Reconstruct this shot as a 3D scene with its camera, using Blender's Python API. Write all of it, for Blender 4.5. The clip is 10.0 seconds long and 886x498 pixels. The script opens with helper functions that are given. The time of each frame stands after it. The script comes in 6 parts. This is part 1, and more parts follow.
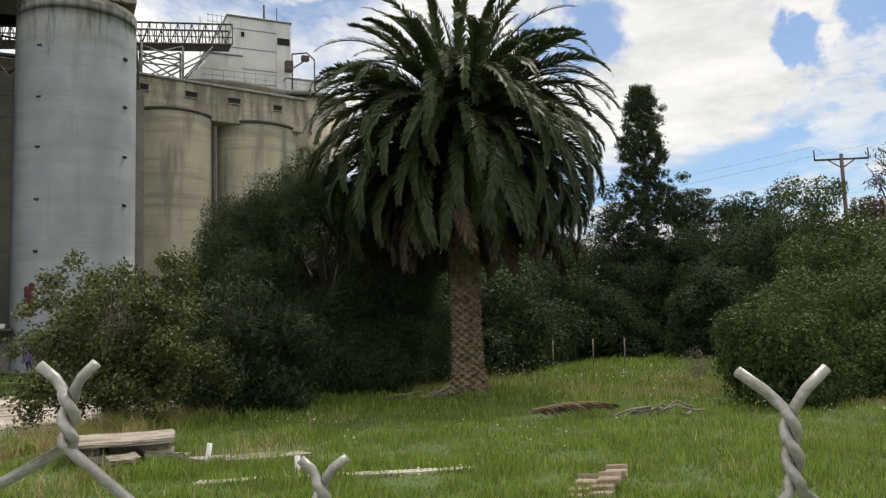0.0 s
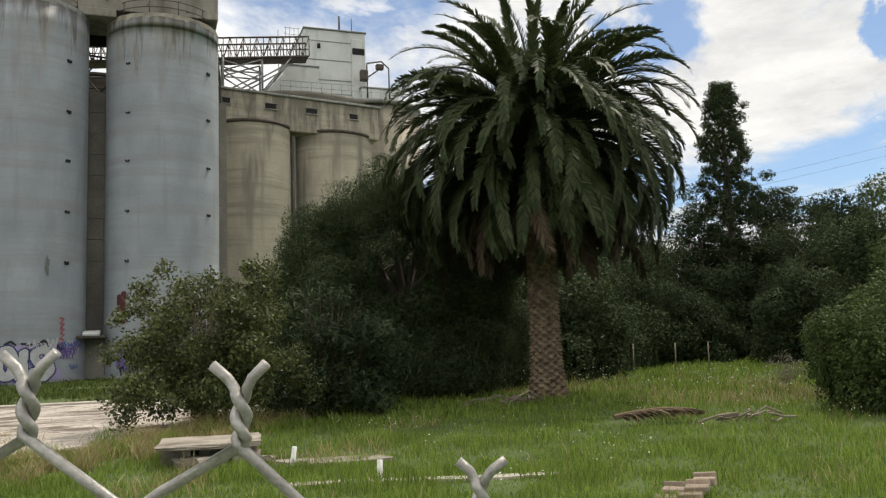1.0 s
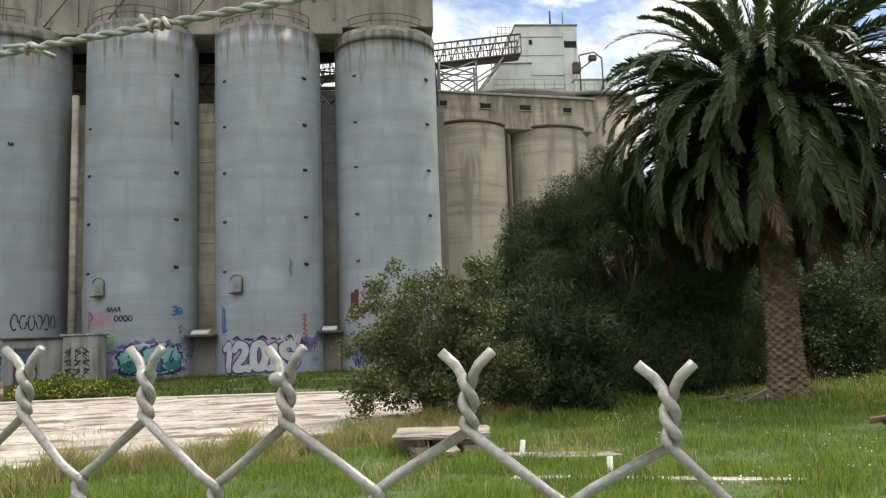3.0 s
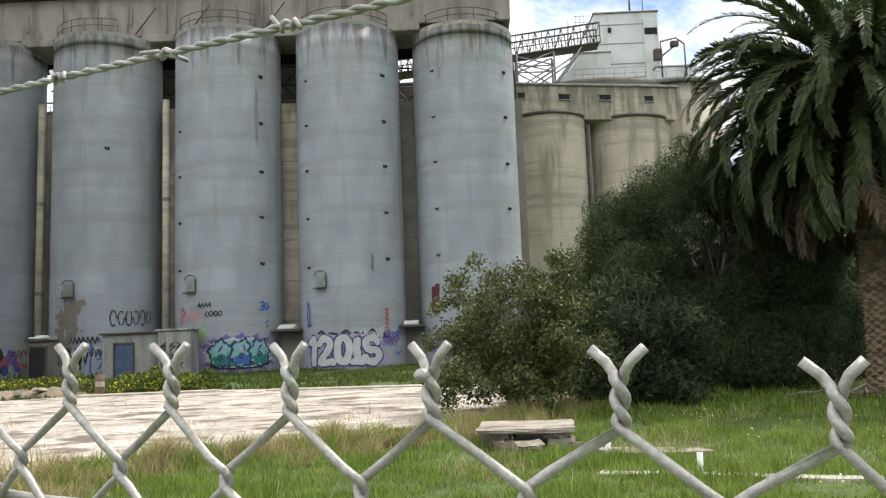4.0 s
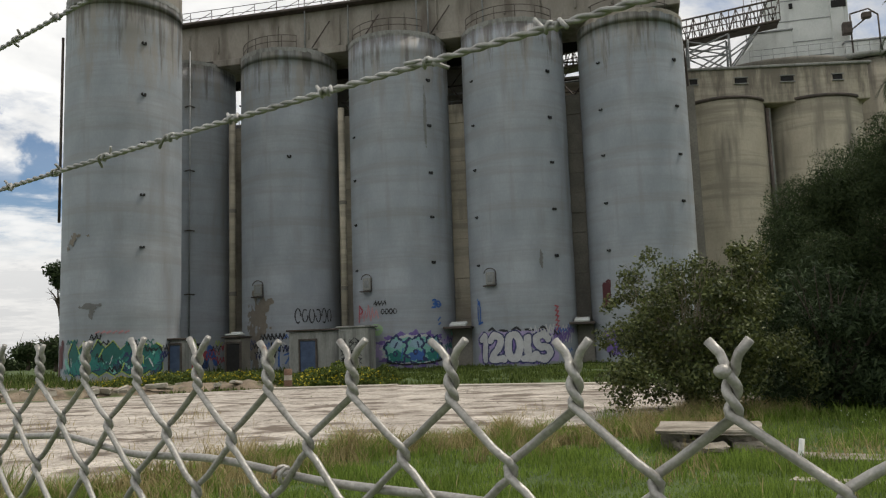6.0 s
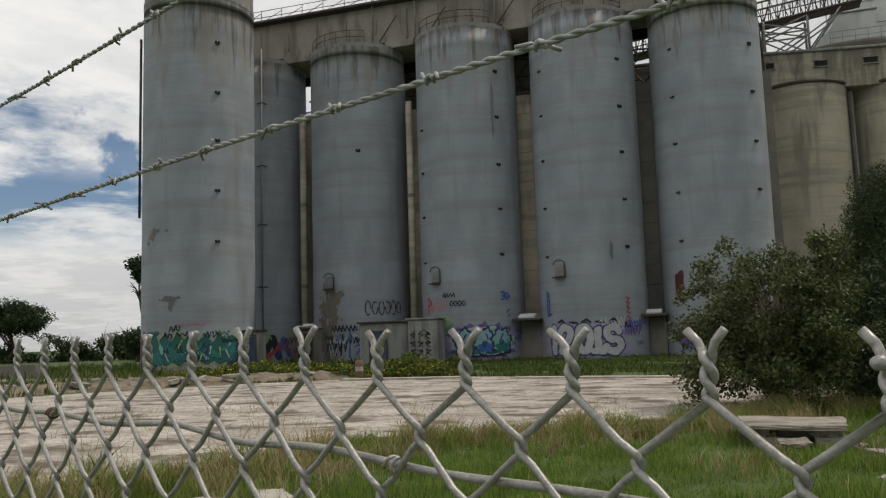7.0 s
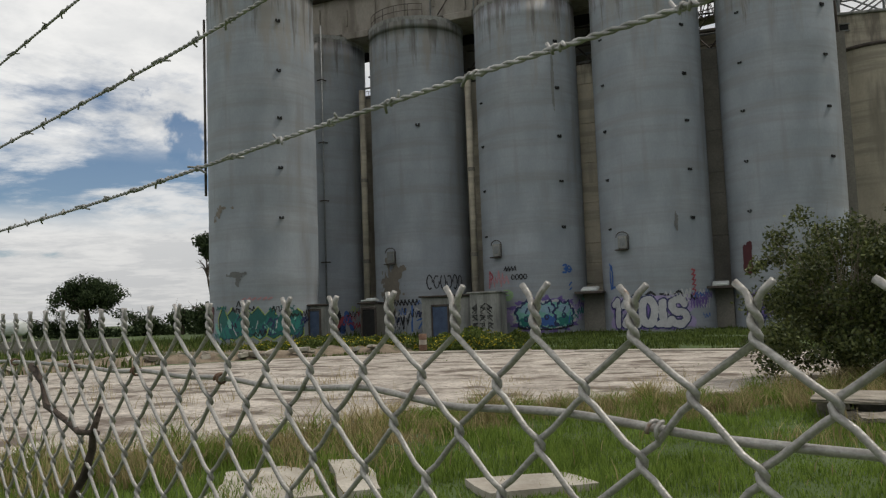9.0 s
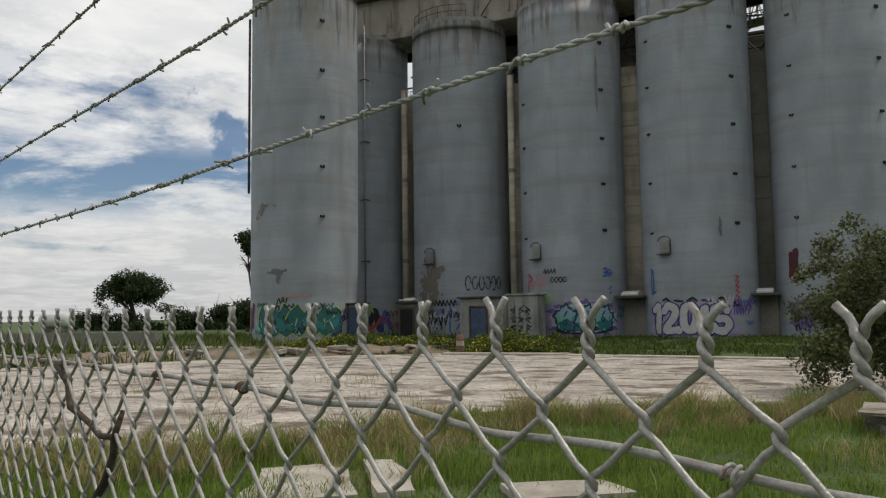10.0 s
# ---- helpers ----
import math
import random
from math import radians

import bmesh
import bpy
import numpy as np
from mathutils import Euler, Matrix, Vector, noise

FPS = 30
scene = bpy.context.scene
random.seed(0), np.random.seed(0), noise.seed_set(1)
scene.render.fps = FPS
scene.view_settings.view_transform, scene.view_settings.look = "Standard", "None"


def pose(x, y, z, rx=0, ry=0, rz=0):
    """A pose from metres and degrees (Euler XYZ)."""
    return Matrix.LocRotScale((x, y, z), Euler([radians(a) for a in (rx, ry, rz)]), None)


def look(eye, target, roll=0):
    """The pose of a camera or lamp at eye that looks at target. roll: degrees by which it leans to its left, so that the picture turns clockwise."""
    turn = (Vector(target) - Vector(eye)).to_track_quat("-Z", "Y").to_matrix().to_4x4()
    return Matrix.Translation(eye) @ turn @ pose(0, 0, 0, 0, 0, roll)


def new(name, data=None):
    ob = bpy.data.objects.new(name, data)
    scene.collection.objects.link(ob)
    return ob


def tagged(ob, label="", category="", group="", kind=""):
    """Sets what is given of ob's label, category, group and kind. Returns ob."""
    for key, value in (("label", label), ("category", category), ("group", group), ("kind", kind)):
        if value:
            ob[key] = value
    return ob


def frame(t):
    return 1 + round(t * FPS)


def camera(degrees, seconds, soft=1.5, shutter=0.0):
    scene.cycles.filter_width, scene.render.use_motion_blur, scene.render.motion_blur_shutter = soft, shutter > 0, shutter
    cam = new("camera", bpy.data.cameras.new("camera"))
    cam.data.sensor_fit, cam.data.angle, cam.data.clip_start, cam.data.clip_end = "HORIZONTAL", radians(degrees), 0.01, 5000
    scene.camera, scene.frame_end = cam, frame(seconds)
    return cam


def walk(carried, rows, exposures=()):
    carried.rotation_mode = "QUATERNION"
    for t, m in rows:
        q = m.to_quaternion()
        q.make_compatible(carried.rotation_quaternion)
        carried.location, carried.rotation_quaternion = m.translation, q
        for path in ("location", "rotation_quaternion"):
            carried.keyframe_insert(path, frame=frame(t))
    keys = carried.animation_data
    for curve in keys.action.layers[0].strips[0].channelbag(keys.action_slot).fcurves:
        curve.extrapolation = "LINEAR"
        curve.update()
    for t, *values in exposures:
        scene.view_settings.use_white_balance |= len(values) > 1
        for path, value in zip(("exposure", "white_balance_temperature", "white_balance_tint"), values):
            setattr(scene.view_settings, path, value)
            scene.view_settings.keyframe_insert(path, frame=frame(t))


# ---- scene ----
cam = camera(58.04, 10.0, soft=1.25)
PATH = [
    (0, pose(0.8429, 0.0430, 1.6116, 96.053, 1.917, -25.315)),
    (0.5, pose(0.8280, 0.0475, 1.6022, 96.668, 1.973, -23.053)),
    (1, pose(0.8139, 0.0618, 1.6107, 96.593, 2.143, -19.842)),
    (1.5, pose(0.7987, 0.0670, 1.6127, 96.714, 2.214, -16.573)),
    (2, pose(0.7780, 0.0769, 1.6136, 97.088, 2.188, -12.613)),
    (2.5, pose(0.7559, 0.0755, 1.6143, 97.028, 2.051, -7.991)),
    (4, pose(0.7127, 0.0828, 1.6172, 96.548, 2.141, 1.467)),
    (4.5, pose(0.7000, 0.0823, 1.6176, 96.657, 2.226, 4.669)),
    (5, pose(0.6869, 0.0797, 1.6179, 96.753, 2.104, 7.751)),
    (5.5, pose(0.6749, 0.0755, 1.6178, 96.831, 1.965, 10.636)),
    (6, pose(0.6628, 0.0716, 1.6183, 96.767, 1.940, 13.531)),
    (7.5, pose(0.6187, 0.0788, 1.6172, 96.117, 1.748, 20.335)),
    (8, pose(0.5922, 0.0876, 1.6159, 95.898, 1.768, 21.792)),
    (8.5, pose(0.5467, 0.0854, 1.6137, 95.371, 2.037, 22.393)),
    (9, pose(0.5181, 0.0726, 1.6111, 94.640, 2.060, 22.720)),
    (9.5, pose(0.5191, 0.1040, 1.6144, 94.515, 1.516, 24.019)),
    (10, pose(0.4941, 0.1281, 1.6194, 94.763, 0.763, 25.436)),
]
EXPOSURES = [(t, e, 6850 - 28 * t - (250 if 3 < t < 5.2 else 0), 9) for t, e in ((0, 0.14), (2.5, 0.36), (3.8, 0.68), (4.5, 0.64), (5.0, 0.50), (5.5, 0.06), (6.0, -0.27), (7.5, -0.62), (10, -0.58))]
walk(cam, PATH, EXPOSURES)

# ---- world and sun ----
SUN_AZ, SUN_EL = radians(58), radians(61)     # azimuth from +y towards +x
world = bpy.data.worlds.new("sky")
scene.world = world
world.use_nodes = True


HOLES = [(0.559, 0.752, 0.349, 3.6), (0.535, 0.76, 0.375, 2.8), (0.735, 0.607, 0.301, 1.6), (0.68, 0.649, 0.341, 1.6), (0.772, 0.541, 0.345, 2.4), (-0.638, 0.738, 0.225, 2.0)]


def build_sky():
    nt = world.node_tree
    nt.nodes.clear()
    N, L = nt.nodes.new, nt.links.new
    out, bg = N("ShaderNodeOutputWorld"), N("ShaderNodeBackground")
    sky = N("ShaderNodeTexSky")
    sky.sky_type, sky.sun_disc = "NISHITA", False
    sky.sun_elevation, sky.sun_rotation = SUN_EL, SUN_AZ
    sky.air_density, sky.dust_density = 1.0, 0.4
    gain = N("ShaderNodeVectorMath")
    gain.operation = "MULTIPLY"
    gain.inputs[1].default_value = (0.9, 1.0, 1.12)
    L(sky.outputs[0], gain.inputs[0])
    tc, sep = N("ShaderNodeTexCoord"), N("ShaderNodeSeparateXYZ")
    L(tc.outputs["Generated"], sep.inputs[0])

    def math(op, a, b=None, clamp=False):
        n = N("ShaderNodeMath")
        n.operation, n.use_clamp = op, clamp
        for i, v in enumerate((a, b)):
            if v is None:
                continue
            if isinstance(v, (int, float)):
                n.inputs[i].default_value = v
            else:
                L(v, n.inputs[i])
        return n.outputs[0]

    high = math("ADD", math("MAXIMUM", sep.outputs[2], 0.0), 0.10)
    comb = N("ShaderNodeCombineXYZ")
    L(math("DIVIDE", sep.outputs[0], high), comb.inputs[0])
    L(math("DIVIDE", sep.outputs[1], high), comb.inputs[1])
    comb.inputs[2].default_value = 3.7

    def cloud(scale, detail, rough, lo, hi):
        n = N("ShaderNodeTexNoise")
        n.inputs["Scale"].default_value, n.inputs["Detail"].default_value = scale, detail
        n.inputs["Roughness"].default_value, n.inputs["Distortion"].default_value = rough, 0.25
        L(comb.outputs[0], n.inputs["Vector"])
        r = N("ShaderNodeMapRange")
        r.interpolation_type = "SMOOTHSTEP"
        r.inputs["From Min"].default_value, r.inputs["From Max"].default_value = lo, hi
        L(n.outputs[0], r.inputs[0])
        return r.outputs[0]

    def ramp(v, lo, hi):
        r = N("ShaderNodeMapRange")
        r.interpolation_type = "SMOOTHSTEP"
        r.inputs["From Min"].default_value, r.inputs["From Max"].default_value = lo, hi
        L(v, r.inputs[0])
        return r.outputs[0]

    up = sep.outputs[2]
    thick = math("MAXIMUM", cloud(0.62, 12, 0.62, 0.36, 0.47), math("MULTIPLY", cloud(2.3, 10, 0.65, 0.45, 0.6), 0.75))
    # blue holes torn in the cloud: direction, and the angles where a hole is clear and where it ends
    torn = N("ShaderNodeTexNoise")
    torn.inputs["Scale"].default_value, torn.inputs["Detail"].default_value, torn.inputs["Roughness"].default_value = 11.0, 7, 0.58
    L(tc.outputs["Generated"], torn.inputs["Vector"])
    fray = math("MULTIPLY", math("SUBTRACT", torn.outputs[0], 0.5), 13.0)
    holes = None
    for x, y, z, wide in HOLES:
        dot = N("ShaderNodeVectorMath")
        dot.operation = "DOT_PRODUCT"
        dot.inputs[1].default_value = Vector((x, y, z)).normalized()
        L(tc.outputs["Generated"], dot.inputs[0])
        away = math("MULTIPLY", math("ARCCOSINE", math("MINIMUM", dot.outputs["Value"], 1.0)), 57.3)
        h = math("SUBTRACT", 1.0, ramp(math("ADD", away, fray), wide * 0.35, wide))
        holes = h if holes is None else math("MAXIMUM", holes, h)
    thick = math("MULTIPLY", thick, math("SUBTRACT", 1.0, math("MULTIPLY", holes, 0.93)))
    # a clearer band low over the horizon, haze beneath it
    gap = math("MULTIPLY", ramp(up, 0.10, 0.15), math("SUBTRACT", 1.0, ramp(up, 0.185, 0.225)))
    open_ = math("MULTIPLY", gap, math("SUBTRACT", 1.0, math("MULTIPLY", cloud(1.1, 10, 0.62, 0.46, 0.60), 0.85)))
    cover = math("MAXIMUM", math("MULTIPLY", thick, math("SUBTRACT", 1.0, math("MULTIPLY", open_, 0.97))), math("MULTIPLY", math("SUBTRACT", 1.0, ramp(up, 0.03, 0.13)), 0.8), True)
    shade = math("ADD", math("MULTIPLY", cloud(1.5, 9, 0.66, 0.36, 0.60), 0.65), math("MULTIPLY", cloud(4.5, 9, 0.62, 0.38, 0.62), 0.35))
    grey = N("ShaderNodeMixRGB")
    grey.inputs[1].default_value, grey.inputs[2].default_value = (7.6, 7.8, 8.1, 1), (10.8, 10.8, 10.8, 1)
    L(math("MAXIMUM", shade, math("MULTIPLY", math("SUBTRACT", 1.0, ramp(up, 0.08, 0.24)), 0.35)), grey.inputs[0])
    mix = N("ShaderNodeMixRGB")
    L(cover, mix.inputs[0])
    L(gain.outputs[0], mix.inputs[1])
    # the cloud colour is scaled by direction, brighter to the west, dimmer to the east
    thin = N("ShaderNodeMapRange")
    thin.inputs["From Min"].default_value, thin.inputs["From Max"].default_value = -0.75, 0.75
    thin.inputs["To Min"].default_value, thin.inputs["To Max"].default_value = 1.24, 0.83
    L(sep.outputs[0], thin.inputs[0])
    bright = N("ShaderNodeVectorMath")
    bright.operation = "SCALE"
    L(grey.outputs[0], bright.inputs[0])
    low = N("ShaderNodeMapRange")
    low.inputs["From Min"].default_value, low.inputs["From Max"].default_value = 0.0, 0.2
    low.inputs["To Min"].default_value, low.inputs["To Max"].default_value = 0.72, 1.0
    L(up, low.inputs[0])
    L(math("MULTIPLY", thin.outputs[0], low.outputs[0]), bright.inputs["Scale"])
    L(bright.outputs[0], mix.inputs[2])
    L(mix.outputs[0], bg.inputs[0])
    bg.inputs[1].default_value = 0.10
    L(bg.outputs[0], out.inputs[0])


build_sky()
lamp = bpy.data.lights.new("sun", "SUN")
lamp.energy, lamp.angle, lamp.color = 2.6, radians(2.0), (1.0, 0.95, 0.86)
sun = new("sun", lamp)
sun.matrix_world = look((0, 0, 60), (-math.sin(SUN_AZ) * math.cos(SUN_EL), -math.cos(SUN_AZ) * math.cos(SUN_EL), 60 - math.sin(SUN_EL)))


# ---- materials ----
def material(name, dark, light, scale=3.0, rough=0.8, bump=0.2, bump_scale=30.0, metal=0.0, stretch=(1, 1, 1), fine=0.35, per_object=0.0, stain=None, translucent=0.0, detail=6, bands=None):
    """A two-scale noise surface: broad patches between two colours, fine grain, relief, and optional stains."""
    m = bpy.data.materials.new(name)
    m.use_nodes = True
    nt = m.node_tree
    N, L = nt.nodes.new, nt.links.new
    b = nt.nodes["Principled BSDF"]
    b.inputs["Roughness"].default_value, b.inputs["Metallic"].default_value = rough, metal
    tc, mp = N("ShaderNodeTexCoord"), N("ShaderNodeMapping")
    mp.inputs["Scale"].default_value = stretch
    L(tc.outputs["Object"], mp.inputs[0])
    a, c = N("ShaderNodeTexNoise"), N("ShaderNodeTexNoise")
    a.inputs["Scale"].default_value, a.inputs["Detail"].default_value = scale, detail
    c.inputs["Scale"].default_value, c.inputs["Detail"].default_value = bump_scale, 4
    L(mp.outputs[0], a.inputs["Vector"])
    L(mp.outputs[0], c.inputs["Vector"])
    ramp = N("ShaderNodeMapRange")
    ramp.inputs["From Min"].default_value, ramp.inputs["From Max"].default_value = 0.3, 0.7
    L(a.outputs[0], ramp.inputs[0])
    mix = N("ShaderNodeMixRGB")
    mix.inputs[1].default_value, mix.inputs[2].default_value = (*dark, 1), (*light, 1)
    L(ramp.outputs[0], mix.inputs[0])
    grain = N("ShaderNodeMixRGB")
    grain.blend_type = "OVERLAY"
    grain.inputs[0].default_value = fine
    L(mix.outputs[0], grain.inputs[1])
    L(c.outputs[0], grain.inputs[2])
    colour = grain.outputs[0]
    if stain:
        rgb, sscale, lo, hi, sstretch = stain
        sm, sn, sr, sx = N("ShaderNodeMapping"), N("ShaderNodeTexNoise"), N("ShaderNodeMapRange"), N("ShaderNodeMixRGB")
        sm.inputs["Scale"].default_value, sm.inputs["Location"].default_value = sstretch, (7.3, 2.1, 4.4)
        sn.inputs["Scale"].default_value, sn.inputs["Detail"].default_value = sscale, 7
        sr.inputs["From Min"].default_value, sr.inputs["From Max"].default_value = lo, hi
        L(tc.outputs["Object"], sm.inputs[0])
        L(sm.outputs[0], sn.inputs["Vector"])
        L(sn.outputs[0], sr.inputs[0])
        L(sr.outputs[0], sx.inputs[0])
        L(colour, sx.inputs[1])
        sx.inputs[2].default_value = (*rgb, 1)
        colour = sx.outputs[0]
    if bands:
        rgb, amount = bands
        bm_, bn, br, bx, ba = N("ShaderNodeMapping"), N("ShaderNodeTexNoise"), N("ShaderNodeMapRange"), N("ShaderNodeMixRGB"), N("ShaderNodeMath")
        bm_.inputs["Scale"].default_value = (0.07, 0.07, 1.1)
        bn.inputs["Scale"].default_value, bn.inputs["Detail"].default_value = 1.0, 6
        bn.inputs["Roughness"].default_value = 0.7
        br.inputs["From Min"].default_value, br.inputs["From Max"].default_value = 0.47, 0.6
        ba.operation = "MULTIPLY"
        ba.inputs[1].default_value = amount
        L(tc.outputs["Object"], bm_.inputs[0])
        L(bm_.outputs[0], bn.inputs["Vector"])
        L(bn.outputs[0], br.inputs[0])
        L(br.outputs[0], ba.inputs[0])
        L(ba.outputs[0], bx.inputs[0])
        L(colour, bx.inputs[1])
        bx.inputs[2].default_value = (*rgb, 1)
        colour = bx.outputs[0]
    if per_object:
        oi, hs, mr = N("ShaderNodeObjectInfo"), N("ShaderNodeHueSaturation"), N("ShaderNodeMapRange")
        mr.inputs["To Min"].default_value, mr.inputs["To Max"].default_value = 1 - per_object, 1 + per_object
        L(oi.outputs["Random"], mr.inputs[0])
        L(mr.outputs[0], hs.inputs["Value"])
        L(colour, hs.inputs["Color"])
        colour = hs.outputs[0]
    L(colour, b.inputs["Base Color"])
    if bump:
        bp = N("ShaderNodeBump")
        bp.inputs["Strength"].default_value, bp.inputs["Distance"].default_value = bump, 0.02
        L(c.outputs[0], bp.inputs["Height"])
        L(bp.outputs[0], b.inputs["Normal"])
    if translucent:
        out, tr, ms = nt.nodes["Material Output"], N("ShaderNodeBsdfTranslucent"), N("ShaderNodeMixShader")
        ms.inputs[0].default_value = translucent
        L(colour, tr.inputs[0])
        L(b.outputs[0], ms.inputs[1])
        L(tr.outputs[0], ms.inputs[2])
        L(ms.outputs[0], out.inputs[0])
    return m


def leaf_material(name, dark, light, translucent=0.3, rough=0.55, gloss=0.15):
    """Leaves: each island its own shade."""
    m = bpy.data.materials.new(name)
    m.use_nodes = True
    nt = m.node_tree
    N, L = nt.nodes.new, nt.links.new
    b, out = nt.nodes["Principled BSDF"], nt.nodes["Material Output"]
    b.inputs["Roughness"].default_value = rough
    b.inputs["Specular IOR Level"].default_value = gloss
    g, mix = N("ShaderNodeNewGeometry"), N("ShaderNodeMixRGB")
    L(g.outputs["Random Per Island"], mix.inputs[0])
    mix.inputs[1].default_value, mix.inputs[2].default_value = (*dark, 1), (*light, 1)
    tc, n, mul = N("ShaderNodeTexCoord"), N("ShaderNodeTexNoise"), N("ShaderNodeMixRGB")
    n.inputs["Scale"].default_value = 1.3
    L(tc.outputs["Object"], n.inputs["Vector"])
    mul.blend_type = "OVERLAY"
    mul.inputs[0].default_value = 0.45
    L(mix.outputs[0], mul.inputs[1])
    L(n.outputs[0], mul.inputs[2])
    L(mul.outputs[0], b.inputs["Base Color"])
    tr, ms = N("ShaderNodeBsdfTranslucent"), N("ShaderNodeMixShader")
    ms.inputs[0].default_value = translucent
    L(mul.outputs[0], tr.inputs[0])
    L(b.outputs[0], ms.inputs[1])
    L(tr.outputs[0], ms.inputs[2])
    L(ms.outputs[0], out.inputs[0])
    return m


def weather_top(m, z0, z1, rgb, amount, wide, lo=0.44, hi=0.58, shift=0.0):
    """Streaks of dirt that run down from a rim at height z1 and fade out at z0."""
    nt = m.node_tree
    N, L = nt.nodes.new, nt.links.new
    b = nt.nodes["Principled BSDF"]
    old = b.inputs["Base Color"].links[0].from_socket
    tc, mp, n, sep = N("ShaderNodeTexCoord"), N("ShaderNodeMapping"), N("ShaderNodeTexNoise"), N("ShaderNodeSeparateXYZ")
    oi, off = N("ShaderNodeObjectInfo"), N("ShaderNodeVectorMath")
    mp.inputs["Scale"].default_value, mp.inputs["Location"].default_value = (wide, wide, 0.16), (shift, shift, 0)
    n.inputs["Scale"].default_value, n.inputs["Detail"].default_value, n.inputs["Roughness"].default_value = 1.0, 8, 0.66
    L(tc.outputs["Object"], off.inputs[0])
    L(oi.outputs["Location"], off.inputs[1])
    L(off.outputs[0], mp.inputs[0])
    L(mp.outputs[0], n.inputs["Vector"])
    L(tc.outputs["Object"], sep.inputs[0])
    high, r, sub, mul, mix = N("ShaderNodeMapRange"), N("ShaderNodeMapRange"), N("ShaderNodeMath"), N("ShaderNodeMath"), N("ShaderNodeMixRGB")
    high.inputs["From Min"].default_value, high.inputs["From Max"].default_value = z0, z1
    high.inputs["To Min"].default_value, high.inputs["To Max"].default_value = -0.30, 0.06
    L(sep.outputs[2], high.inputs[0])
    L(n.outputs[0], sub.inputs[0])
    L(high.outputs[0], sub.inputs[1])
    r.inputs["From Min"].default_value, r.inputs["From Max"].default_value = lo, hi
    L(sub.outputs[0], r.inputs[0])
    mul.operation = "MULTIPLY"
    mul.inputs[1].default_value = amount
    L(r.outputs[0], mul.inputs[0])
    L(mul.outputs[0], mix.inputs[0])
    L(old, mix.inputs[1])
    mix.inputs[2].default_value = (*rgb, 1)
    L(mix.outputs[0], b.inputs["Base Color"])


M_SILO = material("painted_concrete", (0.264, 0.292, 0.322), (0.362, 0.392, 0.428), 0.5, 0.78, 0.10, 9, stretch=(1, 1, 0.5), fine=0.10, stain=((0.215, 0.21, 0.205), 0.5, 0.56, 0.80, (1.6, 1.6, 0.2)), bands=((0.245, 0.24, 0.228), 0.42), per_object=0.05)
weather_top(M_SILO, 11.0, 24.5, (0.29, 0.262, 0.225), 0.7, 0.9, 0.48, 0.64, 3.0)
weather_top(M_SILO, 17.5, 24.6, (0.125, 0.115, 0.105), 0.8, 1.7, 0.46, 0.58)
M_GALLERY = material("stained_brown_concrete", (0.225, 0.203, 0.175), (0.36, 0.33, 0.288), 0.5, 0.88, 0.2, 9, stretch=(1, 1, 0.5), fine=0.2, stain=((0.14, 0.12, 0.10), 0.7, 0.5, 0.7, (1.3, 1.3, 0.3)), detail=9)
M_SILO_OLD = material("weathered_grey_concrete", (0.21, 0.21, 0.195), (0.33, 0.33, 0.31), 0.7, 0.85, 0.2, 9, stretch=(1, 1, 0.5), stain=((0.12, 0.12, 0.115), 0.9, 0.52, 0.72, (2.2, 2.2, 0.3)))
M_BEIGE = material("bare_beige_concrete", (0.40, 0.355, 0.275), (0.55, 0.49, 0.385), 0.45, 0.85, 0.12, 8, stretch=(1, 1, 0.6), fine=0.14, stain=((0.19, 0.17, 0.14), 0.6, 0.52, 0.72, (1.5, 1.5, 0.2)), bands=((0.25, 0.225, 0.18), 0.6))
weather_top(M_BEIGE, 14.5, 23.0, (0.15, 0.13, 0.105), 0.8, 0.9, 0.44, 0.58, 1.5)
M_BROWN = material("brown_concrete", (0.165, 0.152, 0.130), (0.26, 0.240, 0.205), 0.6, 0.9, 0.2, 8)
M_WHITE = material("faded_white_cladding", (0.56, 0.58, 0.56), (0.70, 0.71, 0.69), 0.6, 0.6, 0.08, 12, stain=((0.40, 0.41, 0.39), 0.6, 0.55, 0.75, (1.2, 1.2, 0.3)))
M_STEEL = material("rusty_dark_steel", (0.055, 0.045, 0.04), (0.12, 0.095, 0.08), 3, 0.7, 0.1, 40, metal=0.3)
M_GREYSTEEL = material("grey_painted_steel", (0.20, 0.21, 0.21), (0.30, 0.31, 0.31), 3, 0.55, 0.1, 40, metal=0.3)
# near-black colour for brackets and for the shade in openings and soffits
M_BLACK = material("bracket_and_shade_black", (0.010, 0.010, 0.011), (0.022, 0.021, 0.02), 6, 0.9, 0.1)
M_WIRE = material("galvanised_wire", (0.28, 0.265, 0.245), (0.42, 0.40, 0.375), 60, 0.42, 0.12, 420, metal=0.35, fine=0.5, stain=((0.20, 0.13, 0.09), 45, 0.68, 0.74, (1, 1, 1)))
M_BARB = material("weathered_barbed_wire", (0.24, 0.235, 0.225), (0.44, 0.43, 0.41), 80, 0.6, 0.15, 400, metal=0.35)
M_RUST = material("rusted_tie", (0.10, 0.055, 0.035), (0.20, 0.12, 0.08), 90, 0.85, 0.2, 300)
M_BARK = material("bark", (0.055, 0.043, 0.034), (0.13, 0.10, 0.08), 6, 0.95, 0.6, 35, stretch=(1, 1, 0.3))
M_PALMTRUNK = material("palm_trunk", (0.085, 0.060, 0.040), (0.25, 0.185, 0.122), 5, 0.95, 0.7, 40)
M_TWIG = material("pale_twig", (0.16, 0.13, 0.10), (0.30, 0.25, 0.20), 20, 0.9, 0.2, 60)
